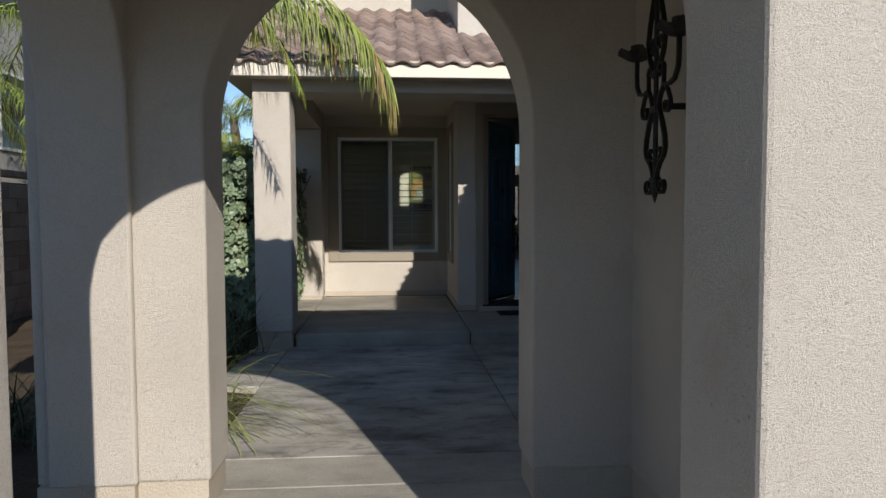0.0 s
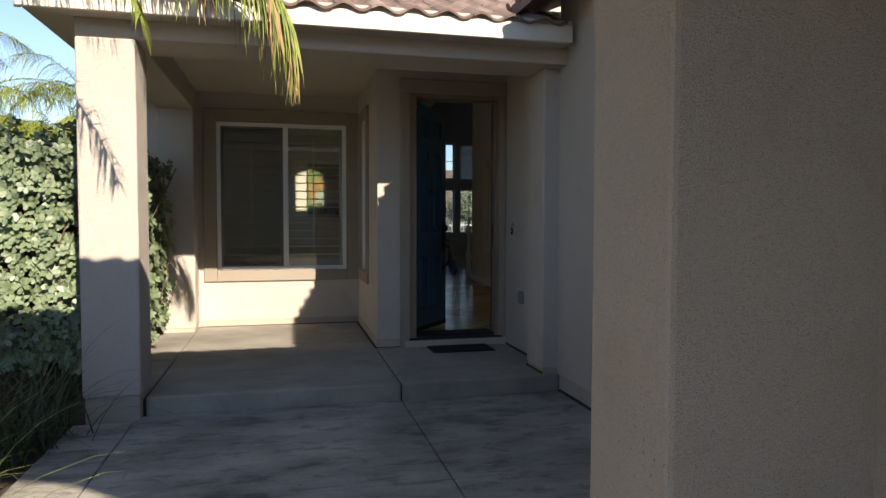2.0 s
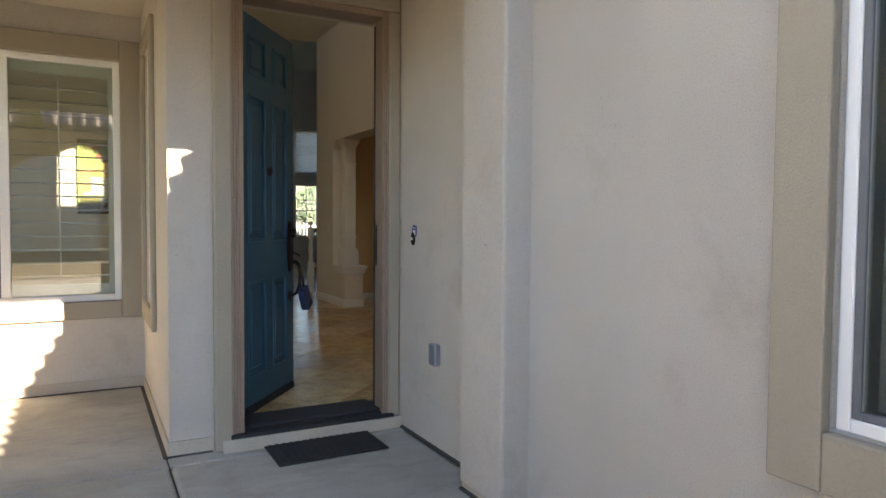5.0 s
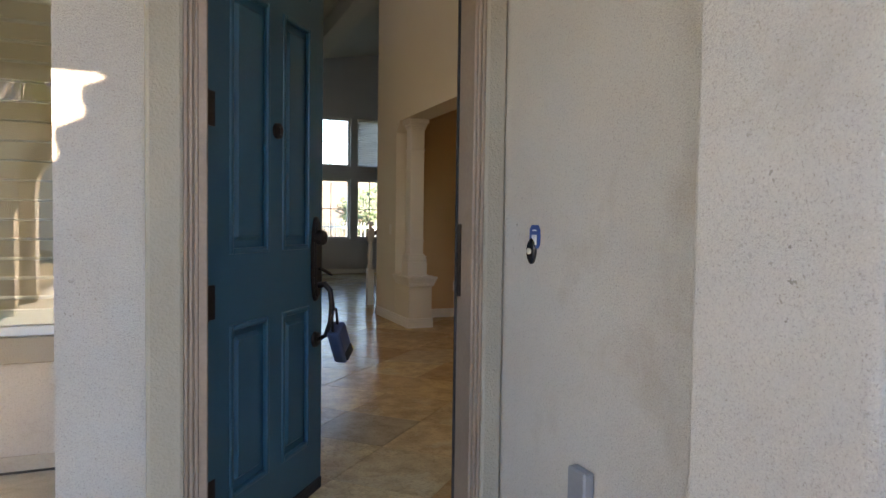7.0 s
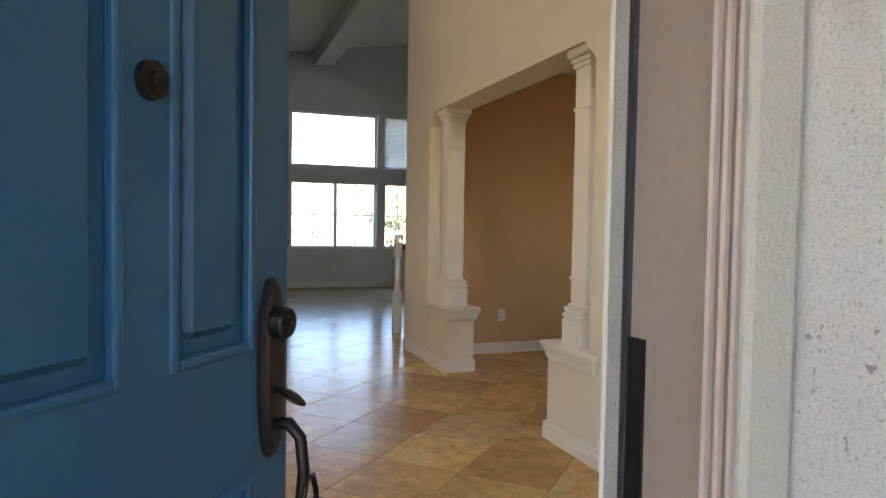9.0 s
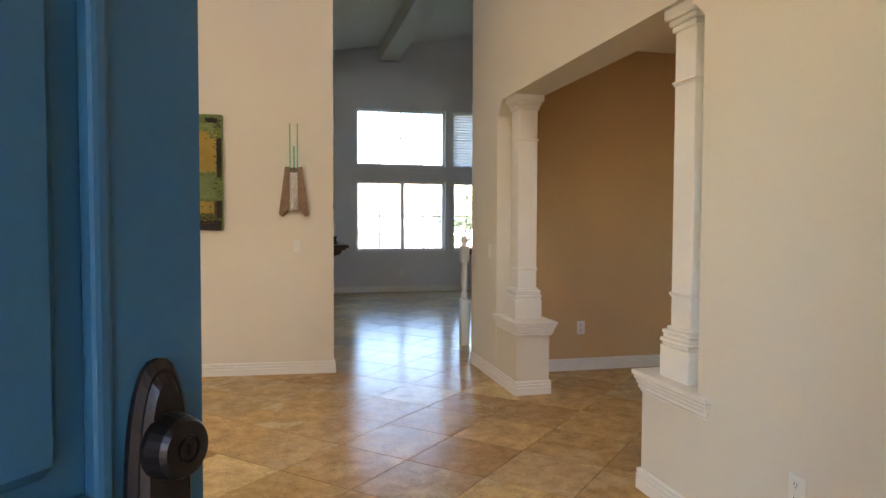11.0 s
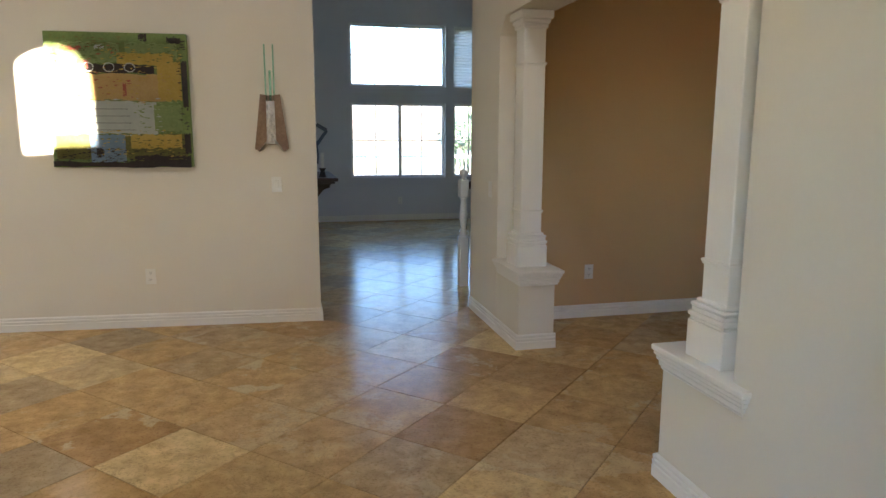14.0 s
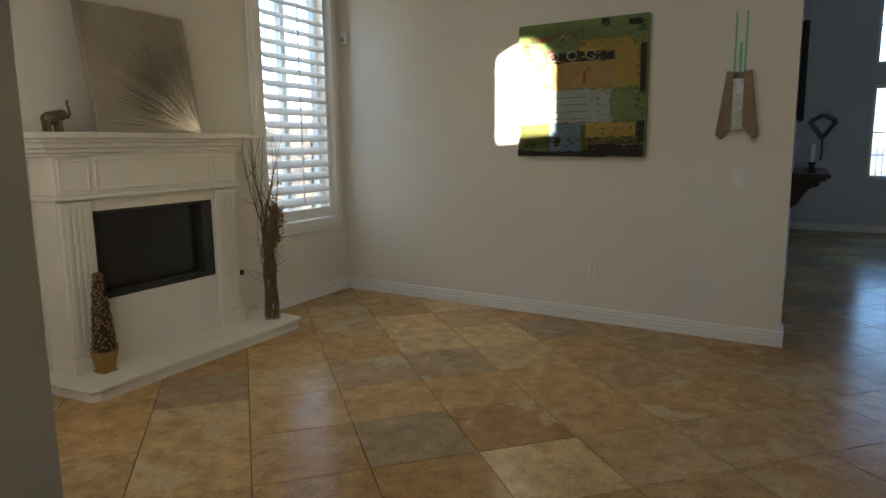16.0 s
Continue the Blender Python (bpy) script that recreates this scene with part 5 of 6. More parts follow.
def blob(bm, c, r, rot=(0, 0, 0)):
    m = Matrix.LocRotScale(c, Euler([radians(a) for a in rot]), r)
    bmesh.ops.create_uvsphere(bm, u_segments=14, v_segments=10, radius=1, matrix=m)


ELE = surface("antique_gold", (0.10, 0.07, 0.035), (0.22, 0.16, 0.085), 0.5, 14, 90, 0.5, 0.4, 60, metal=0.4)
bm = bmesh.new()
blob(bm, (0, 0, 0.075), (0.036, 0.052, 0.036))
blob(bm, (0, 0.055, 0.092), (0.027, 0.028, 0.03))
for x in (-0.02, 0.02):
    for y in (-0.032, 0.03):
        lathe(bm, [(0.015, 0.0), (0.012, 0.02), (0.014, 0.06)], x, y, 10)
for s in (-1, 1):
    blob(bm, (s * 0.03, 0.04, 0.092), (0.006, 0.02, 0.026), (0, 0, s * 25))
tube(bm, [(0, 0.075, 0.085), (0, 0.092, 0.082), (0, 0.102, 0.10), (0, 0.098, 0.13), (0, 0.09, 0.155), (0, 0.095, 0.17)], 0.010, 8, (1.2, 1.0, 0.8, 0.7, 0.6, 0.7))
tube(bm, [(0, -0.05, 0.09), (0, -0.06, 0.06)], 0.004, 6)
ele = solid("elephant_figurine", bm, ELE, "small antique gold elephant figurine with raised trunk", "figurine", smooth=True)
ele.matrix_world = pose(-2.40, 3.29, 1.43)

GOLD = surface("gilded_pot", (0.30, 0.18, 0.045), (0.42, 0.27, 0.08), 0.4, 12, 80, 0.4, metal=0.55)
NUTS = surface("dried_seed", (0.10, 0.058, 0.018), (0.34, 0.22, 0.08), 0.7, 60, 160, 0.5, 0.3, 90)
# core colour darkened to paint in the shade between the seeds
CORE_SHADE = surface("dark_core", (0.03, 0.018, 0.008), (0.06, 0.036, 0.016), 0.9, 30)
cone = thing("cone_topiary", "brown dried seed cone topiary in a gold pot", "decoration", at=pose(-2.31, 3.40, 0.075))
bm = bmesh.new()
prism(bm, [(-0.045, -0.045), (0.045, -0.045), (0.045, 0.045), (-0.045, 0.045)], "z", 0, 0.012)
lo = [bm.verts.new((x * 0.036, y * 0.036, 0.012)) for x, y in ((-1, -1), (1, -1), (1, 1), (-1, 1))]
hi = [bm.verts.new((x * 0.054, y * 0.054, 0.125)) for x, y in ((-1, -1), (1, -1), (1, 1), (-1, 1))]
for i in range(4):
    j = (i + 1) % 4
    bm.faces.new((lo[i], lo[j], hi[j], hi[i]))
bm.faces.new(hi)
part("pot", bm, GOLD, cone, "square gilded pot")
bm = lathe(bmesh.new(), [(0.062, 0.125), (0.058, 0.2), (0.03, 0.53), (0.016, 0.57), (0.0, 0.58)], 0, 0, 16)
part("core", bm, CORE_SHADE, cone)
random.seed(3)
bm = bmesh.new()
for k in range(430):
    z = 0.13 + 0.445 * (k / 430)
    r = 0.066 - 0.044 * (z - 0.13) / 0.42 + random.uniform(-0.004, 0.006)
    a = k * 2.39996 + random.uniform(-0.7, 0.7)
    m = Matrix.LocRotScale((max(r, 0.004) * math.cos(a), max(r, 0.004) * math.sin(a), z), Euler((random.uniform(0, 3), random.uniform(0, 3), a)), (0.0075, 0.006, 0.0095))
    bmesh.ops.create_icosphere(bm, subdivisions=1, radius=1, matrix=m)
part("seeds", bm, NUTS, cone, "clustered dried seeds", kind="stuff")

TWIG = surface("twig_bark", (0.10, 0.058, 0.03), (0.24, 0.15, 0.075), 0.8, 20, 90, 0.5)
DRY = surface("dried_flower", (0.20, 0.10, 0.04), (0.32, 0.18, 0.08), 0.9, 20, 90, 0.5)
vase = thing("vase_with_twigs", "clear glass vase holding curly twigs and dried flowers", "vase", at=pose(-2.26, 4.72, 0.075))
bm = bmesh.new()
prof = [(0.060, 0.0), (0.062, 0.02), (0.050, 0.16), (0.046, 0.26), (0.056, 0.42), (0.068, 0.52)]
lathe(bm, prof + [(r - 0.004, z) for r, z in prof[::-1][:-1]] + [(0.054, 0.02)], 0, 0, 28)
part("glass", bm, VASE_GLASS, vase, "clear glass", smooth=True).visible_shadow = False
random.seed(5)
for k in range(30):
    a, top = random.uniform(0, 6.28), random.choice((0.55, 0.62, 0.70, 0.75, 0.85, 1.0, 1.15, 1.32))
    pts, n = [], 18
    lean, turn = random.uniform(0.03, 0.20), random.choice((-3.4, -2.2, 2.2, 3.4))
    for i in range(n + 1):
        f = i / n
        w = 0.034 * math.sin(f * 12 + k)
        inside = min(1, f * top / 0.5)
        rad = 0.046 - 0.014 * inside + max(0, f * top - 0.5) * lean
        pts.append((rad * math.cos(a + turn * f) + w * 0.5 * inside, rad * math.sin(a + turn * f) + w * 0.6 * inside * math.cos(k), 0.015 + f * top))
    bm = bmesh.new()
    tube(bm, pts, 0.0072, 5, [1 - 0.75 * i / n for i in range(n + 1)])
    for i in range(8, n - 2, 3):
        q = Vector(pts[i])
        out = Vector((random.gauss(0, 0.06), random.gauss(0, 0.06), random.uniform(0.05, 0.14)))
        tube(bm, [q, q + out * 0.5 + Vector((random.gauss(0, 0.012), random.gauss(0, 0.012), 0)), q + out], 0.0024, 4, (1, 0.7, 0.3))
    part("twig", bm, TWIG, vase, smooth=True)
bm = bmesh.new()
for k in range(900):
    c = random.choice(((0.03, 0.03, 0.66), (-0.02, 0.05, 0.70), (0.02, 0.06, 0.62), (0.04, 0.08, 0.74), (0.0, 0.07, 0.80)))
    p = Vector(c) + Vector((random.gauss(0, 0.018), random.gauss(0, 0.018), random.gauss(0, 0.05)))
    way = Vector((random.gauss(0, 1), random.gauss(0, 1), random.uniform(0.2, 1.5))).normalized() * 0.026
    s = way.orthogonal().normalized() * 0.006
    bm.faces.new([bm.verts.new(q) for q in (p - s, p + s, p + way)])
part("dried_flowers", bm, DRY, vase, "brown dried flower heads", kind="stuff")

# shuttered side window
window("window_5", "white framed living room window behind shutters", pose(-2.72, LW[0], LW[2], 0, 0, 90), LW[1] - LW[0], LW[3] - LW[2], (0.45,), pane_mat=CLEAR)
bm = bmesh.new()
for g, d in ((0.10, 0.02), (0.06, 0.035)):
    for q in ((LW[0] - g, LW[0], LW[2] - g, LW[3] + g), (LW[1], LW[1] + min(g, 0.07), LW[2] - g, LW[3] + g), (LW[0], LW[1], LW[2] - g, LW[2]), (LW[0], LW[1], LW[3], LW[3] + g)):
        box(bm, -2.60, -2.60 + d, q[0], q[1], q[2], q[3], bevel=0.004)
structure("window_casing", bm, TRIM_PAINT, "white moulded casing of the shuttered window", "trim")
shutters("white wide-louvred shutter with open slats", pose(-2.602, LW[0] + 0.01, LW[2] + 0.01, 0, 0, 90), LW[1] - LW[0] - 0.02, LW[3] - LW[2] - 0.02, 1, pitch=0.108, blade=0.104, tilt=38, stile=0.055)
sensor = thing("motion_sensor", "white motion sensor in the wall corner", "sensor", at=on_back_wall(-2.52, 2.28, 0.01))
part("case", box(bmesh.new(), -0.03, 0.03, -0.05, 0.0, -0.05, 0.05, bevel=0.012, seg=2), PLATE, sensor)
part("lens", box(bmesh.new(), -0.02, 0.02, -0.056, -0.05, -0.035, 0.005, bevel=0.003), GREY_METAL, sensor)

# far room: windows, stair, mantel shelf
for k, (x0, x1) in enumerate((WL, WR)):
    lower = window(f"window_{6 + 2 * k}", "white framed sliding window of the far room", pose(x0, GB + 0.14, 0.77) @ pose(x1 - x0, 0, 0, 0, 0, 180), x1 - x0, 1.32, ((x1 - x0) * 0.48,), pane_mat=LOW_E, bars=(1, 1))
    upper = window(f"window_{7 + 2 * k}", "white framed fixed upper window of the far room", pose(x0, GB + 0.14, 2.37) @ pose(x1 - x0, 0, 0, 0, 0, 180), x1 - x0, 1.06, (), pane_mat=LOW_E, bars=(3, 1))
SHADE = surface("shade_fabric", (0.55, 0.54, 0.52), (0.60, 0.59, 0.57), 0.9, 5, 90, 0.3)
shade = thing("window_shade", "grey pleated shade drawn over the upper window", "window shade", at=pose(WR[0] + 0.02, GB + 0.03, 2.40))
bm = bmesh.new()
n = 40
rowsz = [(0.008 * (k % 2), 1.0 * k / n) for k in range(n + 1)]
vs = [(bm.verts.new((0, y, z)), bm.verts.new((WR[1] - WR[0] - 0.04, y, z))) for y, z in rowsz]
for a, b in zip(vs, vs[1:]):
    bm.faces.new((a[0], a[1], b[1], b[0]))
bmesh.ops.solidify(bm, geom=bm.faces[:], thickness=0.003)
part("fabric", bm, SHADE, shade)
part("head_rail", boxes([(0, WR[1] - WR[0] - 0.04, -0.01, 0.03, 1.0, 1.03)], 0.003), VINYL, shade)

DARK_WOOD = surface("dark_stained_wood", (0.025, 0.014, 0.009), (0.06, 0.034, 0.022), 0.35, 8, 60, 0.5)
newel = thing("newel_post", "white turned newel post at the foot of the stair", "newel post", at=pose(2.545, 6.83, 0))
part("lower_block", box(bmesh.new(), -0.046, 0.046, -0.046, 0.046, 0, 0.50, bevel=0.006), TRIM_PAINT, newel)
part("turning", lathe(bmesh.new(), [(0.03, 0.50), (0.042, 0.515), (0.03, 0.53), (0.042, 0.55), (0.024, 0.58), (0.036, 0.66), (0.038, 0.72), (0.026, 0.84), (0.024, 0.86), (0.036, 0.875), (0.028, 0.89)], 0, 0, 16), TRIM_PAINT, newel, smooth=True)
part("upper_block", box(bmesh.new(), -0.044, 0.044, -0.044, 0.044, 0.89, 1.06, bevel=0.006), TRIM_PAINT, newel)
part("ball", lathe(bmesh.new(), [(0.02, 1.06), (0.03, 1.07), (0.016, 1.085), (0.034, 1.105), (0.04, 1.125), (0.034, 1.147), (0.014, 1.162), (0.0, 1.165)], 0, 0, 16), TRIM_PAINT, newel, smooth=True)
rail = solid("stair_rail", tube(bmesh.new(), [(2.585, 6.83, 0.99), (2.75, 6.83, 1.09), (4.1, 6.83, 2.05)], 0.032, 10), DARK_WOOD, "dark stained wooden stair handrail", "handrail", smooth=True)
stair = thing("staircase", "cream painted staircase rising behind the wall", "staircase")
for k in range(8):
    part("step", boxes([(2.64 + 0.27 * k, 2.64 + 0.27 * (k + 1) + 0.02, 5.76, 6.82, 0, 0.18 * (k + 1))], 0.006), TRIM_PAINT, stair)
for k in range(7):
    part("baluster", lathe(bmesh.new(), [(0.018, 0.18 * (k + 1)), (0.014, 0.18 * (k + 1) + 0.3), (0.018, 0.18 * (k + 1) + 0.55), (0.012, 0.93 + 0.192 * (k + 0.5))], 2.76 + 0.27 * k, 6.80, 10), TRIM_PAINT, stair)

mshelf = thing("wall_shelf", "dark wooden mantel shelf on a carved bracket", "shelf")
part("board", boxes([(1.08, 1.36, 7.25, 8.7, 1.03, 1.065), (1.08, 1.33, 7.28, 8.67, 1.005, 1.03)], 0.006), DARK_WOOD, mshelf)
bm = bmesh.new()
prism(bm, [(1.08, 1.005), (1.30, 1.005), (1.28, 0.96), (1.22, 0.94), (1.17, 0.88), (1.13, 0.80), (1.08, 0.77)], "y", 7.40, 7.50)
part("bracket", bm, DARK_WOOD, mshelf)
tv = thing("television", "thin black television edge on the chimney breast", "television")
part("panel", box(bmesh.new(), 1.085, 1.135, 7.3, 8.6, 1.52, 2.28, bevel=0.006), BLACK, tv)
candle = thing("candle_holder", "dark candle holder with a pale candle on the shelf", "candle holder", at=pose(1.22, 7.5, 1.065))
part("holder", lathe(bmesh.new(), [(0.04, 0), (0.03, 0.02), (0.02, 0.06), (0.035, 0.09)], 0, 0, 14), BLACK, candle)
part("candle", lathe(bmesh.new(), [(0.018, 0.09), (0.018, 0.24), (0.0, 0.242)], -0.0, 0, 12), PLATE, candle, "pale candle")
DULL = surface("blue_grey_metal", (0.10, 0.12, 0.16), (0.16, 0.18, 0.22), 0.5, metal=0.5)
deco = thing("wall_ornament", "blue grey metal kite-shaped wall ornament", "wall art", at=pose(1.39, GB - 0.04, 1.03))
bm = bmesh.new()
for a, b in (((-0.17, 0.57), (0.0, 0.67)), ((0.0, 0.67), (0.17, 0.57)), ((0.17, 0.57), (0.0, 0.33)), ((0.0, 0.33), (-0.17, 0.57))):
    tube(bm, [(a[0], 0, a[1]), (b[0], 0, b[1])], 0.032, 6)
part("kite", bm, DULL, deco)
bm = bmesh.new()
tube(bm, [(0, 0, 0.33), (0.01, 0, 0.16), (0, 0, 0.0)], 0.016, 6)
part("tail", bm, DULL, deco)

# daylight in the window openings
SKYLIGHT = (1.0, 0.96, 0.90)
window_light("window_light_arch", ((AW0 + AW1) / 2, E1 + 0.02, (AWZ + AWS) / 2 + 0.1), (1.2, 4.0, 0.6), 0.46, 0.6, 1.6, SKYLIGHT)
window_light("window_light_living", (-2.77, (LW[0] + LW[1]) / 2, 1.75), (2, (LW[0] + LW[1]) / 2 - 0.4, 1.5), 0.86, 1.95, 0.5, (0.95, 0.98, 1.0))
window_light("window_light_front", ((WA[0] + WA[1]) / 2, 1.90, 1.45), ((WA[0] + WA[1]) / 2, 6, 1.2), 1.4, 1.6, 1.0, SKYLIGHT)


# ---- planting and distance ----
LEAF_IVY = surface("ivy_leaf", (0.055, 0.10, 0.042), (0.27, 0.335, 0.20), 0.45, 14, 60, 0.45, spec=0.5)
LEAF_PALM = surface("palm_leaf", (0.10, 0.16, 0.02), (0.30, 0.34, 0.06), 0.5, 3, 30, 0.4)
LEAF_DRY = surface("dry_palm_leaf", (0.24, 0.14, 0.055), (0.38, 0.24, 0.11), 0.7, 5, 30, 0.4)
GRASS = surface("strap_grass", (0.10, 0.14, 0.03), (0.30, 0.32, 0.10), 0.5, 4, 30, 0.4)
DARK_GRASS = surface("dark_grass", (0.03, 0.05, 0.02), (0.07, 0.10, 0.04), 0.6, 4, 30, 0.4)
STEM = surface("plant_stem", (0.07, 0.055, 0.035), (0.13, 0.10, 0.065), 0.9, 8, 60, 0.5)
TRUNK = surface("palm_trunk", (0.16, 0.125, 0.095), (0.30, 0.24, 0.19), 0.95, 3, 40, 0.5, 0.8, 20, bump_dist=0.03)
BLOCK = surface("garden_block", (0.27, 0.19, 0.14), (0.40, 0.30, 0.235), 0.95, 5, 70, 0.5, 0.6, 50, by_object=0.4)
MORTAR = surface("block_mortar", (0.20, 0.16, 0.13), (0.26, 0.21, 0.175), 0.95, 8, 90, 0.4)
HILL = surface("far_hill", (0.16, 0.115, 0.085), (0.27, 0.20, 0.15), 0.98, 0.02, 0.25, 0.5)
LAWN = surface("lawn", (0.04, 0.075, 0.02), (0.09, 0.13, 0.045), 0.9, 1.0, 30, 0.5)


def blade(bm, base, way, length, width, droop, n=6, up=1.0):
    """One strap leaf that rises and bends over."""
    p, d = Vector(base), Vector((way[0], way[1], up)).normalized()
    side = Vector((-way[1], way[0], 0)).normalized()
    last = None
    for i in range(n + 1):
        w = width * (1 - (i / n) ** 2) * 0.5 + 0.0006
        row = (bm.verts.new(p - side * w), bm.verts.new(p + side * w))
        if last:
            bm.faces.new((last[0], last[1], row[1], row[0]))
        last = row
        p = p + d * (length / n)
        d = (d + Vector((0, 0, -droop / n))).normalized()


def grass_clump(label, x, y, z, count, length, droop, material, seed, spread=0.12, lean=None):
    random.seed(seed)
    g = thing("grass_clump", label, "ornamental grass", "grasses along the walk", at=pose(x, y, z))
    bm = bmesh.new()
    for k in range(count):
        a = random.uniform(0, 6.283)
        w = Vector((math.cos(a), math.sin(a))) * random.uniform(0.2, 1.0)
        if lean:
            w += Vector(lean)
        blade(bm, (random.gauss(0, spread), random.gauss(0, spread), 0), w, length * random.uniform(0.5, 1.1), 0.009, droop * random.uniform(0.7, 1.3), 7)
    part("foliage", bm, material, g, kind="stuff")


grass_clump("arching yellow green strap grass beside the walk", -2.44, -4.1, -0.25, 48, 1.15, 2.0, GRASS, 21, 0.08, (0.9, -0.15))
grass_clump("arching yellow green strap grass beside the walk", -2.64, -3.5, -0.25, 80, 0.9, 2.2, GRASS, 22, 0.14, (0.25, 0))
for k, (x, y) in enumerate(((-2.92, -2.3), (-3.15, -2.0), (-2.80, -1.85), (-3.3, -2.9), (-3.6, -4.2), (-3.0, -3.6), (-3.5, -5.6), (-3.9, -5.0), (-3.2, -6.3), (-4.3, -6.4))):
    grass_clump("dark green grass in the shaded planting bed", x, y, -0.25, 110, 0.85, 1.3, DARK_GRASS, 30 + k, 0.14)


def hedge(name, label, x0, x1, y0, y1, z0, z1, count, seed):
    """A wall of leafy rosettes on stems."""
    random.seed(seed)
    h = thing(name, label, "hedge")
    bm = bmesh.new()
    for k in range(90):
        x, y = random.uniform(x0, x1), random.uniform(y0, y1)
        tube(bm, [(x, y, -0.3), (x + random.gauss(0, 0.1), y + random.gauss(0, 0.1), (z0 + z1) / 2), (x + random.gauss(0, 0.15), y + random.gauss(0, 0.15), z1 - 0.1)], 0.008, 4)
    part("stems", bm, STEM, h, kind="stuff")
    bm = bmesh.new()
    for k in range(count):
        f = random.random()
        if f < 0.45:
            p = Vector((random.uniform(x0, x1), y0 + random.gauss(0, 0.05), random.uniform(z0, z1)))
            out = Vector((random.gauss(0, 0.4), -1, random.uniform(-0.2, 0.9)))
        elif f < 0.8:
            p = Vector((x1 + random.gauss(0, 0.05), random.uniform(y0, y1), random.uniform(z0, z1)))
            out = Vector((1, random.gauss(-0.2, 0.4), random.uniform(-0.2, 0.9)))
        else:
            p = Vector((random.uniform(x0, x1), random.uniform(y0, y1), z1 + random.gauss(0, 0.07)))
            out = Vector((random.gauss(0, 0.4), random.gauss(0, 0.4), 1))
        out.normalize()
        bulge = 0.10 * noise.noise(p * 2.3)
        p += out * bulge
        s = out.orthogonal().normalized()
        t = out.cross(s)
        r = random.uniform(0.045, 0.085)
        a0 = random.uniform(0, 6.28)
        for j in range(6):
            a = a0 + j * 6.283 / 6 + random.gauss(0, 0.12)
            d = (s * math.cos(a) + t * math.sin(a) + out * random.uniform(0.05, 0.5)).normalized()
            e = out.cross(d).normalized()
            q = [p + d * 0.006, p + d * r * 0.55 + e * r * 0.30, p + d * r * 0.95 + e * r * 0.18, p + d * r, p + d * r * 0.95 - e * r * 0.18, p + d * r * 0.55 - e * r * 0.30]
            bm.faces.new([bm.verts.new(v) for v in q])
    part("leaves", bm, LEAF_IVY, h, kind="stuff")
    # dark soil-coloured box puts the shade behind the leaves into the shape
    part("shade_mass", boxes([(x0 + 0.12, x1 - 0.14, y0 + 0.14, y1 - 0.12, -0.3, z1 - 0.18)]), SOIL, h, "dark box standing for the shade inside the hedge")


hedge("hedge", "dense variegated green shrub hedge beside the porch", -4.3, -2.56, -0.72, 1.32, 0.0, 1.78, 2800, 41)


def frond(bm_leaf, bm_dry, bm_stem, base, way, length, rise, droop, leaf, n=34, dry_tip=0.0, width=0.012, hang=0.85):
    """A feather palm frond: an arching rib with hanging leaflets on both sides."""
    p, d = Vector(base), Vector((way[0], way[1], rise)).normalized()
    pts = [p.copy()]
    for i in range(n):
        p = p + d * (length / n)
        d = (d + Vector((0, 0, -droop / n))).normalized()
        pts.append(p.copy())
    tube(bm_stem, pts[::3] + [pts[-1]], 0.013, 5, [1 - 0.8 * i / len(pts[::3]) for i in range(len(pts[::3]) + 1)])
    for i in range(4, n):
        f = i / n
        along = (pts[i + 1] - pts[i - 1]).normalized()
        side = along.cross(Vector((0, 0, 1)))
        side = side.normalized() if side.length > 0.05 else Vector((way[1], -way[0], 0))
        for s in (-1, 1):
            for rep in range(2):
                ln = leaf * (0.55 + 0.6 * math.sin(math.pi * min(1, f * 1.05))) * random.uniform(0.7, 1.1)
                dd = (side * s * random.uniform(0.3, 0.9) + along * random.uniform(0.2, 0.7) + Vector((0, 0, random.uniform(-0.5, 0.2)))).normalized()
                q, last, m = pts[i].copy() + along * random.uniform(-0.03, 0.03), None, 5
                bm = bm_dry if random.random() < dry_tip * f ** 3 else bm_leaf
                for k in range(m + 1):
                    w = width * 0.5 * (1 - (k / m) ** 2) + 0.0005
                    e = dd.cross(Vector((0.3, 0.2, 1))).normalized() * w
                    row = (bm.verts.new(q - e), bm.verts.new(q + e))
                    if last:
                        bm.faces.new((last[0], last[1], row[1], row[0]))
                    last = row
                    q = q + dd * (ln / m)
                    dd = (dd + Vector((random.gauss(0, 0.06), random.gauss(0, 0.06), -hang * 0.55))).normalized()


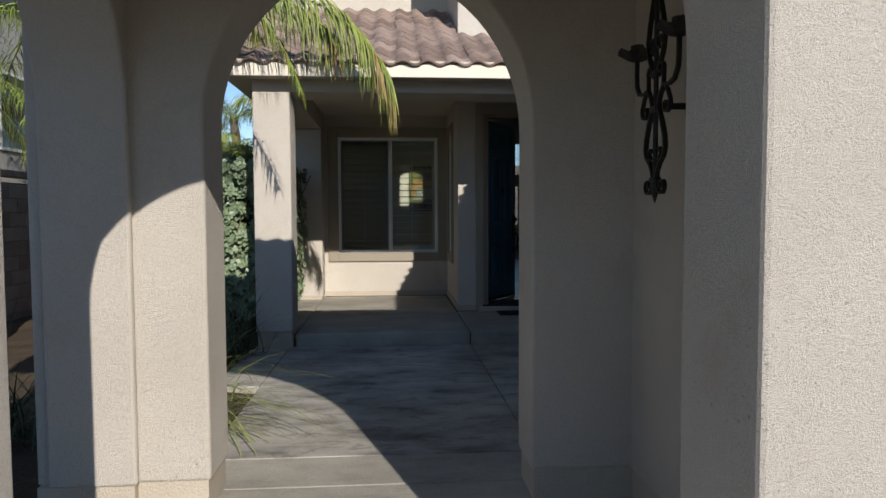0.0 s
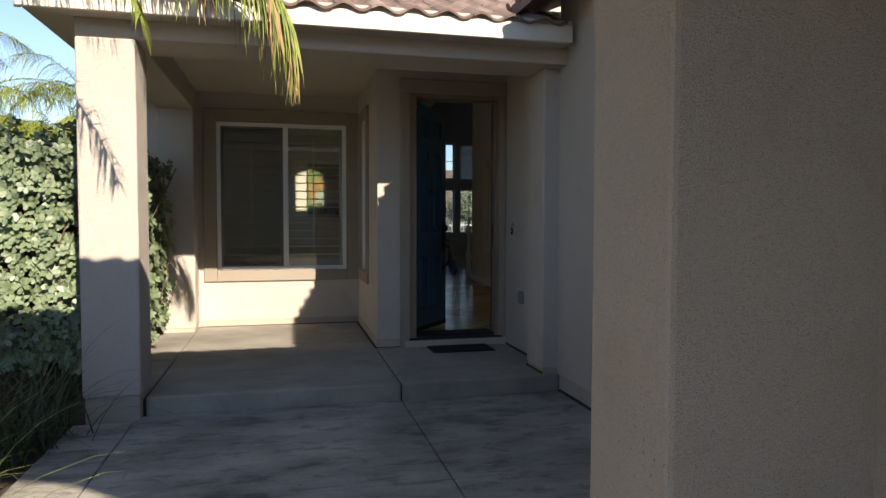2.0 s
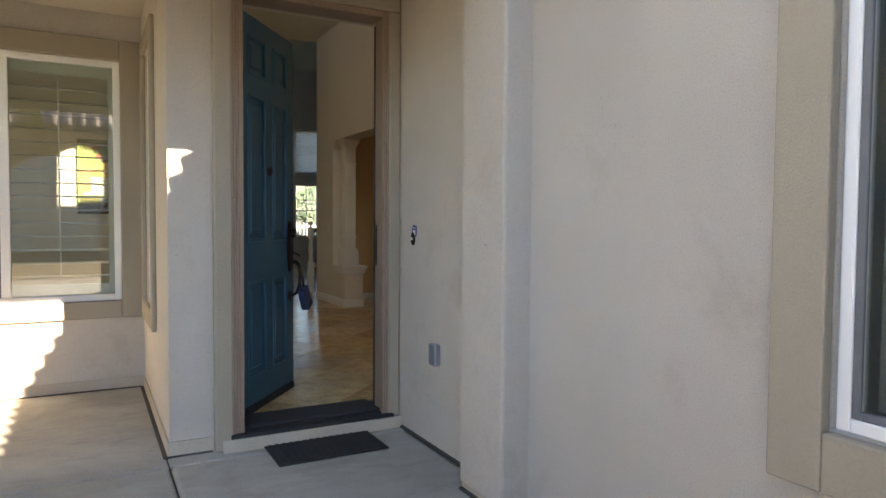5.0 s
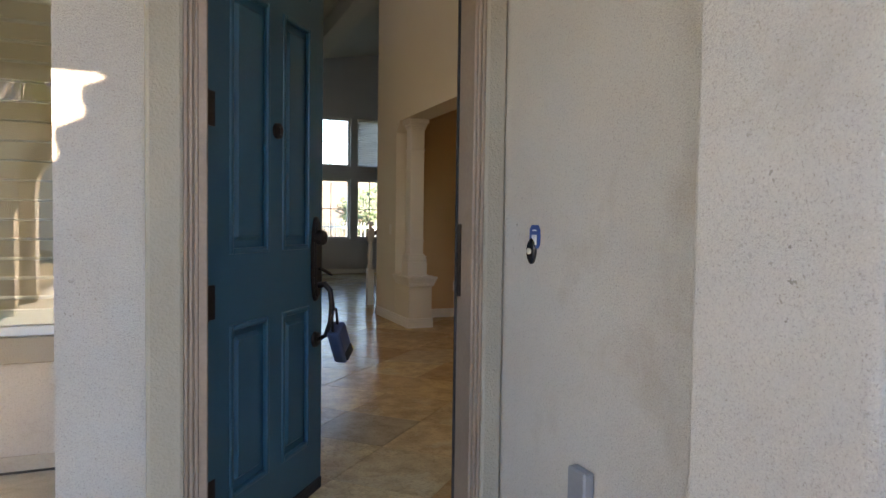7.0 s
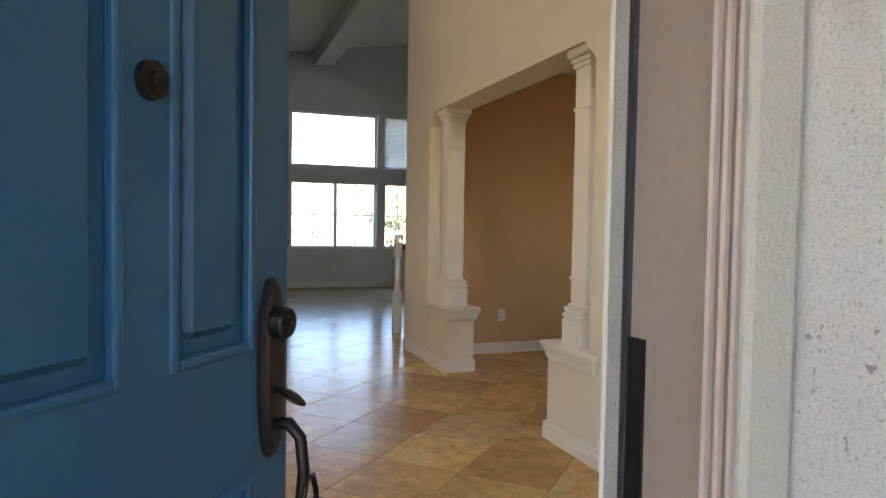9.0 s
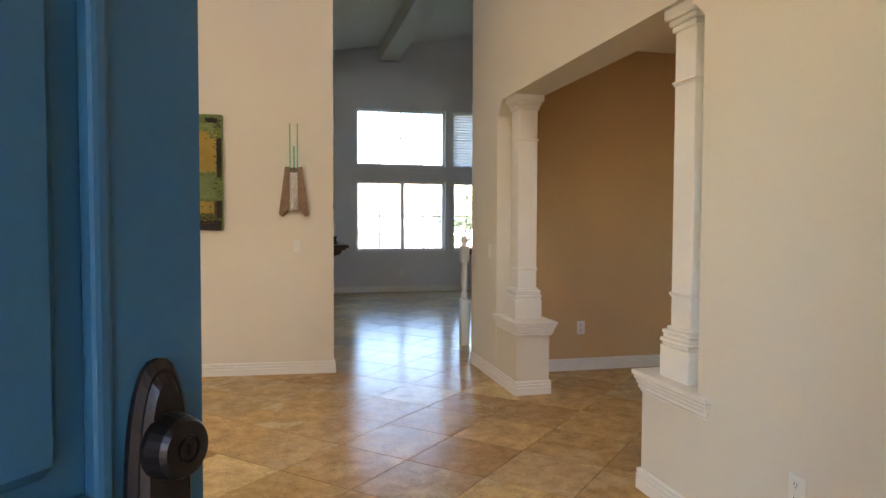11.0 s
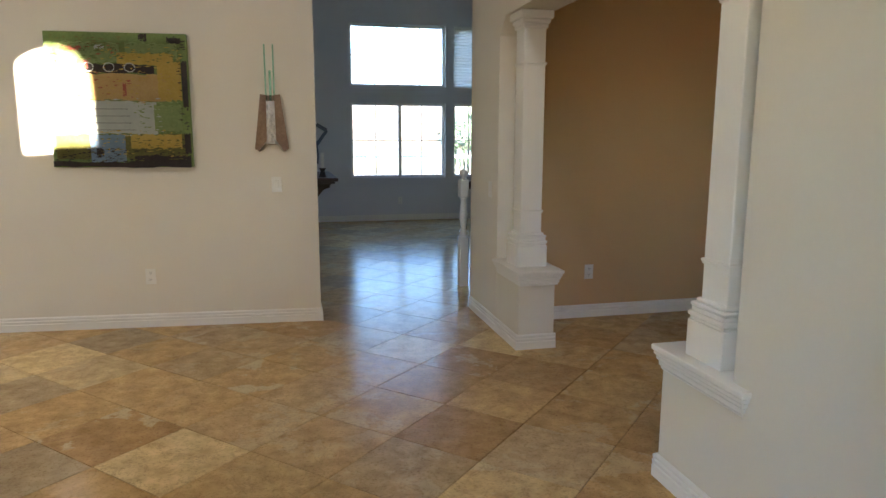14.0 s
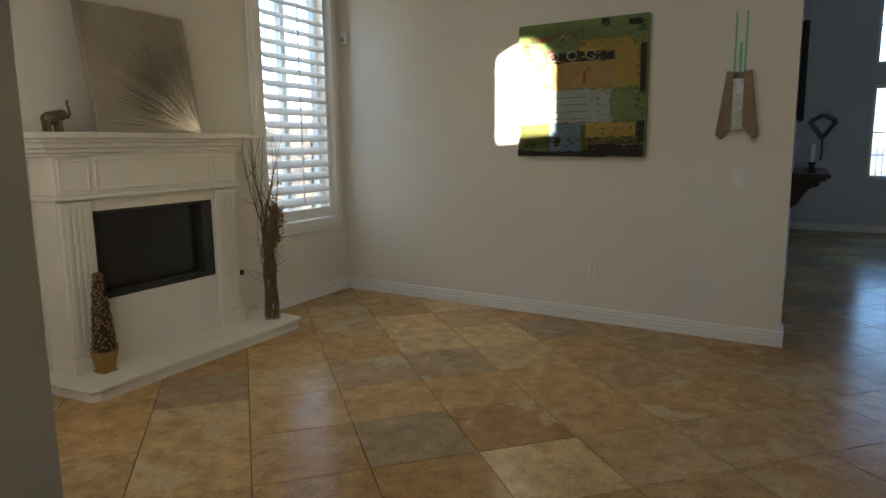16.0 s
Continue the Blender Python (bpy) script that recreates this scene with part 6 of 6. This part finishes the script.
def hanging_frond(bm_leaf, bm_dry, bm_stem, controls, n=84):
    """A long old frond that arches out and hangs at its end: ribbon leaflets drop from a rib led through control points."""
    ctl = [Vector(q) for q in controls]
    ctl = [2 * ctl[0] - ctl[1]] + ctl + [2 * ctl[-1] - ctl[-2]]
    pts = []
    for k in range(n + 1):
        f = k / n * (len(ctl) - 3)
        i = min(int(f), len(ctl) - 4)
        u, (p0, p1, p2, p3) = f - i, ctl[i:i + 4]
        pts.append(0.5 * (2 * p1 + (p2 - p0) * u + (2 * p0 - 5 * p1 + 4 * p2 - p3) * u * u + (3 * p1 - p0 - 3 * p2 + p3) * u ** 3))
    tube(bm_stem, pts[::4], 0.009, 5, [1 - 0.85 * i / len(pts[::4]) for i in range(len(pts[::4]))])
    for k in range(8, n + 1):
        f = k / n
        along = (pts[min(k + 1, n)] - pts[k - 1]).normalized()
        side = along.cross(Vector((0, 0, 1)))
        side = side.normalized() if side.length > 0.1 else Vector((0, 1, 0))
        for s in (-1, 1) if f < 0.75 else (-1, 1, 1):
            ln = random.uniform(0.42, 0.72) * (1.0 if f < 0.72 else 1.0 - 1.6 * (f - 0.72))
            d = (side * s * random.uniform(0.1, 0.6) + along * random.uniform(0.1, 0.6) + Vector((0, 0, random.uniform(-0.7, 0.1)))).normalized()
            q, last, m = pts[k] + along * random.uniform(-0.02, 0.02), None, 7
            dry = random.random() < 0.75 * max(0, f - 0.72) / 0.28
            bm = bm_dry if dry else bm_leaf
            sway = Vector((random.gauss(0, 0.05), random.gauss(0, 0.05), -0.62))
            for j in range(m + 1):
                w = 0.0050 * (1 - (j / m) ** 2) + 0.0006
                e = d.cross(Vector((0.4, -0.9, 0.1))).normalized() * w
                row = (bm.verts.new(q - e), bm.verts.new(q + e))
                if last:
                    bm.faces.new((last[0], last[1], row[1], row[0]))
                last = row
                q = q + d * (ln / m)
                d = (d + sway * random.uniform(0.6, 1.1)).normalized()


def palm(label, x, y, z, height, fronds, seed, length=2.2, leaf=0.42, trunk_r=0.11, own=(), hung=()):
    random.seed(seed)
    t = thing("palm_tree", label, "palm tree", at=pose(x, y, z))
    bm = bmesh.new()
    n = int(height / 0.12)
    tube(bm, [(0.03 * math.sin(k * 0.7), 0.03 * math.cos(k * 0.9), height * k / n) for k in range(n + 1)], trunk_r, 10, [1.25 - 0.3 * k / n + 0.05 * (k % 2) for k in range(n + 1)])
    part("trunk", bm, TRUNK, t)
    a, b, c = bmesh.new(), bmesh.new(), bmesh.new()
    for k in range(fronds):
        ang = 6.283 * k / fronds + random.uniform(-0.2, 0.2)
        frond(a, b, c, (0, 0, height), (math.cos(ang), math.sin(ang)), length * random.uniform(0.8, 1.1), random.uniform(0.3, 1.6), random.uniform(1.6, 2.6), leaf, dry_tip=0.1)
    for base, way, ln, rise, droop, lf, tip in own:
        frond(a, b, c, base, way, ln, rise, droop, lf, n=62, dry_tip=tip, width=0.016, hang=1.3)
    for controls in hung:
        hanging_frond(a, b, c, controls)
    part("crown", a, LEAF_PALM, t, "green feather fronds", kind="stuff")
    if len(b.faces):
        part("dry_foliage", b, LEAF_DRY, t, "brown dry leaf tips", kind="stuff")
    part("rib", c, LEAF_PALM, t, "arching frond ribs")


palm("feather palm with fronds hanging over the porch eave", -3.35, -2.75, -0.25, 3.3, 7, 51, 2.1, 0.42,
     own=(((0, 0, 3.3), (0.5, 0.9), 1.8, 0.6, 1.2, 0.4, 0.2),),
     hung=(((0, 0, 3.3), (0.62, 0.32, 3.50), (1.15, 0.48, 3.47), (1.65, 0.58, 3.30), (1.98, 0.63, 3.02), (2.15, 0.66, 2.74), (2.20, 0.67, 2.56)),
           ((0, 0, 3.3), (0.45, 0.42, 3.55), (0.85, 0.66, 3.56), (1.20, 0.80, 3.46), (1.50, 0.84, 3.28), (1.68, 0.84, 3.10)),
           ((0, 0, 3.35), (0.45, 0.18, 3.60), (0.85, 0.30, 3.62), (1.30, 0.42, 3.52), (1.70, 0.52, 3.32), (1.96, 0.56, 3.04), (2.10, 0.58, 2.74))))
for k, (x, y, h, s) in enumerate(((-6.3, 5.5, 3.2, 61), (-5.2, 9.0, 4.0, 62), (-7.8, 8.0, 4.6, 63), (-8.6, 3.2, 3.6, 64))):
    palm("green feather palm behind the hedge", x, y, -0.4, h, 12, s, 2.4, 0.6)
for k, (x, y, h, s) in enumerate(((-4.75, 3.2, 2.3, 71), (-4.6, 4.9, 2.6, 72), (-5.3, 4.4, 2.7, 73))):
    palm("dense yellow green clumping palm behind the hedge", x, y, -0.4, h, 30, s, 1.4, 0.6, 0.09)
palm("tall palm with a pale trunk by the garden wall", -5.75, -0.9, -0.4, 3.6, 9, 66, 1.9, 0.45, 0.17)

# garden block wall on the boundary
gwall = thing("garden_wall", "tan split block garden wall with a cap course", "garden wall", kind="structure")
part("mortar_core", boxes([(-6.58, -6.42, -8.0, 12.0, -0.42, 1.62)]), MORTAR, gwall)
data_b = mesh("block", box(bmesh.new(), -0.10, 0.10, -0.196, 0.196, -0.096, 0.096, bevel=0.008), BLOCK)
data_c = mesh("cap_block", box(bmesh.new(), -0.12, 0.12, -0.098, 0.098, -0.045, 0.045, bevel=0.01), BLOCK)
for r in range(10):
    for k in range(16):
        piece("block", data_b, gwall, pose(-6.5, -3.0 + 0.4 * k + 0.2 * (r % 2), -0.3 + 0.2 * r))
for k in range(32):
    piece("cap_block", data_c, gwall, pose(-6.5, -3.0 + 0.2 * k, 1.745))

# neighbouring house beyond the wall
nh = thing("neighbour_house", "grey stucco two-storey house beyond the garden wall", "house")
part("wall", boxes([(-15.0, -8.5, -0.5, 7.4, -0.4, 6.0)]), HOUSE, nh)
bm = bmesh.new()
prism(bm, [(-15.5, 5.9), (-8.0, 5.9), (-8.0, 6.05), (-11.75, 7.8), (-15.5, 6.05)], "y", -1.0, 7.9)
part("roof", bm, ROOF_TILE, nh)
for y0 in (0.9, 4.6):
    w = part("window", boxes([(-8.50, -8.46, y0 - 0.06, y0, 2.4, 3.9), (-8.50, -8.46, y0 + 1.2, y0 + 1.26, 2.4, 3.9), (-8.50, -8.46, y0, y0 + 1.2, 2.4, 2.46), (-8.50, -8.46, y0, y0 + 1.2, 3.84, 3.9)], 0.005), VINYL, nh, "white framed window")
    part("pane", boxes([(-8.497, -8.485, y0, y0 + 1.2, 2.46, 3.84)]), DARK_GLASS, w)

# back yard: lawn, picket rail, tree, hills
structure("back_yard", boxes([(-12, 18, GB + 0.2, 19.5, -0.41, -0.12)]), LAWN, "green lawn of the back yard", "lawn")
fence = thing("back_fence", "white metal picket fence at the yard edge", "fence")
part("rail", boxes([(-6, 12, 19.0, 19.03, 0.95, 1.0), (-6, 12, 19.0, 19.03, 0.05, 0.10)]), VINYL, fence)
data_p = mesh("picket", box(bmesh.new(), -0.012, 0.012, -0.012, 0.012, -0.15, 1.12, bevel=0.003), VINYL)
for k in range(150):
    piece("picket", data_p, fence, pose(-6 + 0.12 * k, 19.0, 0))


def broad_tree(x, y, z, height, seed):
    random.seed(seed)
    t = thing("tree", "round green broadleaf tree beyond the fence", "tree", at=pose(x, y, z))
    bm = bmesh.new()
    tube(bm, [(0, 0, 0), (0.05, 0, height * 0.3), (0, 0.1, height * 0.6)], 0.14, 8, (1.2, 0.9, 0.5))
    for k in range(8):
        a = k * 0.8
        tube(bm, [(0, 0, height * 0.35), (0.5 * math.cos(a), 0.5 * math.sin(a), height * 0.55), (1.1 * math.cos(a), 1.1 * math.sin(a), height * 0.75)], 0.05, 6, (1, 0.7, 0.3))
    part("trunk", bm, STEM, t)
    bm = bmesh.new()
    for k in range(2600):
        v = Vector((random.gauss(0, 1), random.gauss(0, 1), random.gauss(0, 1))).normalized()
        r = (1.5 + 0.4 * noise.noise(v * 2.2 + Vector((seed, 0, 0)))) * random.uniform(0.7, 1.0)
        p = Vector((v.x * r, v.y * r, height * 0.72 + v.z * r * 0.75))
        s = Vector((random.gauss(0, 1), random.gauss(0, 1), random.gauss(0, 1))).normalized() * 0.09
        u = s.orthogonal().normalized() * 0.05
        bm.faces.new([bm.verts.new(q) for q in (p - s, p + u, p + s, p - u)])
    part("crown", bm, LEAF_IVY, t, kind="stuff")


broad_tree(7.2, 22.0, -0.6, 2.9, 71)
broad_tree(9.6, 24.0, -0.6, 3.2, 72)
bm = bmesh.new()
bmesh.ops.create_grid(bm, x_segments=80, y_segments=30, size=1, matrix=Matrix.LocRotScale((60, 620, -1), None, (700, 260, 1)))
for v in bm.verts:
    f = max(0, 1 - ((v.co.y - 620) / 260) ** 2)
    v.co.z += f * (34 + 26 * noise.noise(Vector((v.co.x * 0.006, v.co.y * 0.004, 3))) + 9 * noise.noise(v.co * 0.03))
structure("backdrop_hills", bm, HILL, "brown dry hills on the horizon", "hills")

# ---- pieces of roof and floor ----
n = 10
bm = bmesh.new()
prof = [(-0.125 + 0.25 * k / n, 0.024 * math.cos(2 * math.pi * (k / n - 0.25))) for k in range(n + 1)]
top = [[bm.verts.new((x, y, z + 0.035 + lift)) for x, z in prof] for y, lift in ((0.0, 0.0), (0.38, -0.012))]
bot = [[bm.verts.new((x, y, z + 0.018 + lift)) for x, z in prof] for y, lift in ((0.0, 0.0), (0.38, -0.012))]
for k in range(n):
    bm.faces.new((top[0][k], top[0][k + 1], top[1][k + 1], top[1][k]))
    bm.faces.new((bot[0][k + 1], bot[0][k], bot[1][k], bot[1][k + 1]))
    bm.faces.new((bot[0][k], bot[0][k + 1], top[0][k + 1], top[0][k]))
data_t = mesh("roof_tile", bm, ROOF_TILE)
slope = math.atan(PITCH)
for r in range(12):
    y = EAVE_Y - 0.05 + 0.335 * math.cos(slope) * r
    for k in range(15):
        x = RX0 + 0.135 + 0.25 * k
        if y + 0.3 < (1.74 if x < -0.45 else 0.0):
            piece("roof_tile", data_t, roof, Matrix.Translation((x, y, EAVE_Z - 0.01 + PITCH * (y - EAVE_Y) + 0.012)) @ Matrix.Rotation(slope, 4, "X") @ pose(random.gauss(0, 0.004), random.gauss(0, 0.006), 0, 0, 0, random.gauss(0, 0.6)))
bm = bmesh.new()
for k in range(11):
    y0 = EAVE_Y - 0.03 + 0.33 * k
    z0 = EAVE_Z + 0.05 + PITCH * (y0 - EAVE_Y)
    if y0 < 1.5:
        tube(bm, [(RX0 + 0.0, y0, z0), (RX0 + 0.0, y0 + 0.36, z0 + PITCH * 0.36 - 0.015)], 0.075, 10)
part("rake_tiles", bm, ROOF_TILE, roof)

floor = thing("floor", "honed tan travertine tiles laid on the diagonal", "floor", kind="structure")
H = 0.34
e = H * math.sqrt(2) / 2 - 0.0019
data_f = mesh("tile", box(bmesh.new(), -e, e, -e, e, -0.010, 0.0, bevel=0.0012), TRAVERTINE)
far = bmesh.new()
cells = []
for i in range(-14, 20):
    for j in range(-9, 32):
        if (i + j) % 2:
            continue
        x, y = 1.325 + H * i, 2.91 + H * j + H
        cells.append((math.hypot(x - 0.8, y - 3.4), x, y))
cells.sort()
near = 0
ROOMS = ((-0.20, 7.0, E1 + 0.01, 1.875), (-2.60, 7.0, 1.875, GB))


def clipped(poly, room):
    """The part of a convex outline that lies in a room's oblong."""
    for axis, limit, keep in ((0, room[0], 1), (0, room[1], -1), (1, room[2], 1), (1, room[3], -1)):
        out = []
        for p, q in zip(poly, poly[1:] + poly[:1]):
            a, b = keep * (p[axis] - limit), keep * (q[axis] - limit)
            if a >= 0:
                out.append(p)
            if (a >= 0) != (b >= 0):
                f = a / (a - b)
                out.append((p[0] + f * (q[0] - p[0]), p[1] + f * (q[1] - p[1])))
        poly = out
        if len(poly) < 3:
            return []
    return poly


d = e * math.sqrt(2)
for _, x, y in cells:
    corners = [(x + d, y), (x, y + d), (x - d, y), (x, y - d)]
    inside = [any(r[0] < u < r[1] and r[2] < v < r[3] for r in ROOMS) for u, v in corners]
    if all(inside):
        if near < 290:
            piece("tile", data_f, floor, pose(x, y, 0, 0, 0, 45))
            near += 1
        else:
            bmesh.ops.create_cube(far, size=1, matrix=Matrix.Translation((x, y, -0.005)) @ Matrix.Rotation(radians(45), 4, "Z") @ Matrix.Diagonal((2 * e, 2 * e, 0.01, 1)))
    elif any(inside):
        for room in ROOMS:
            cut = clipped(corners, room)
            if cut:
                top_ring = [far.verts.new((u, v, 0.0)) for u, v in cut]
                far.faces.new(top_ring)
part("far_tiles", far, TRAVERTINE, floor, kind="stuff")
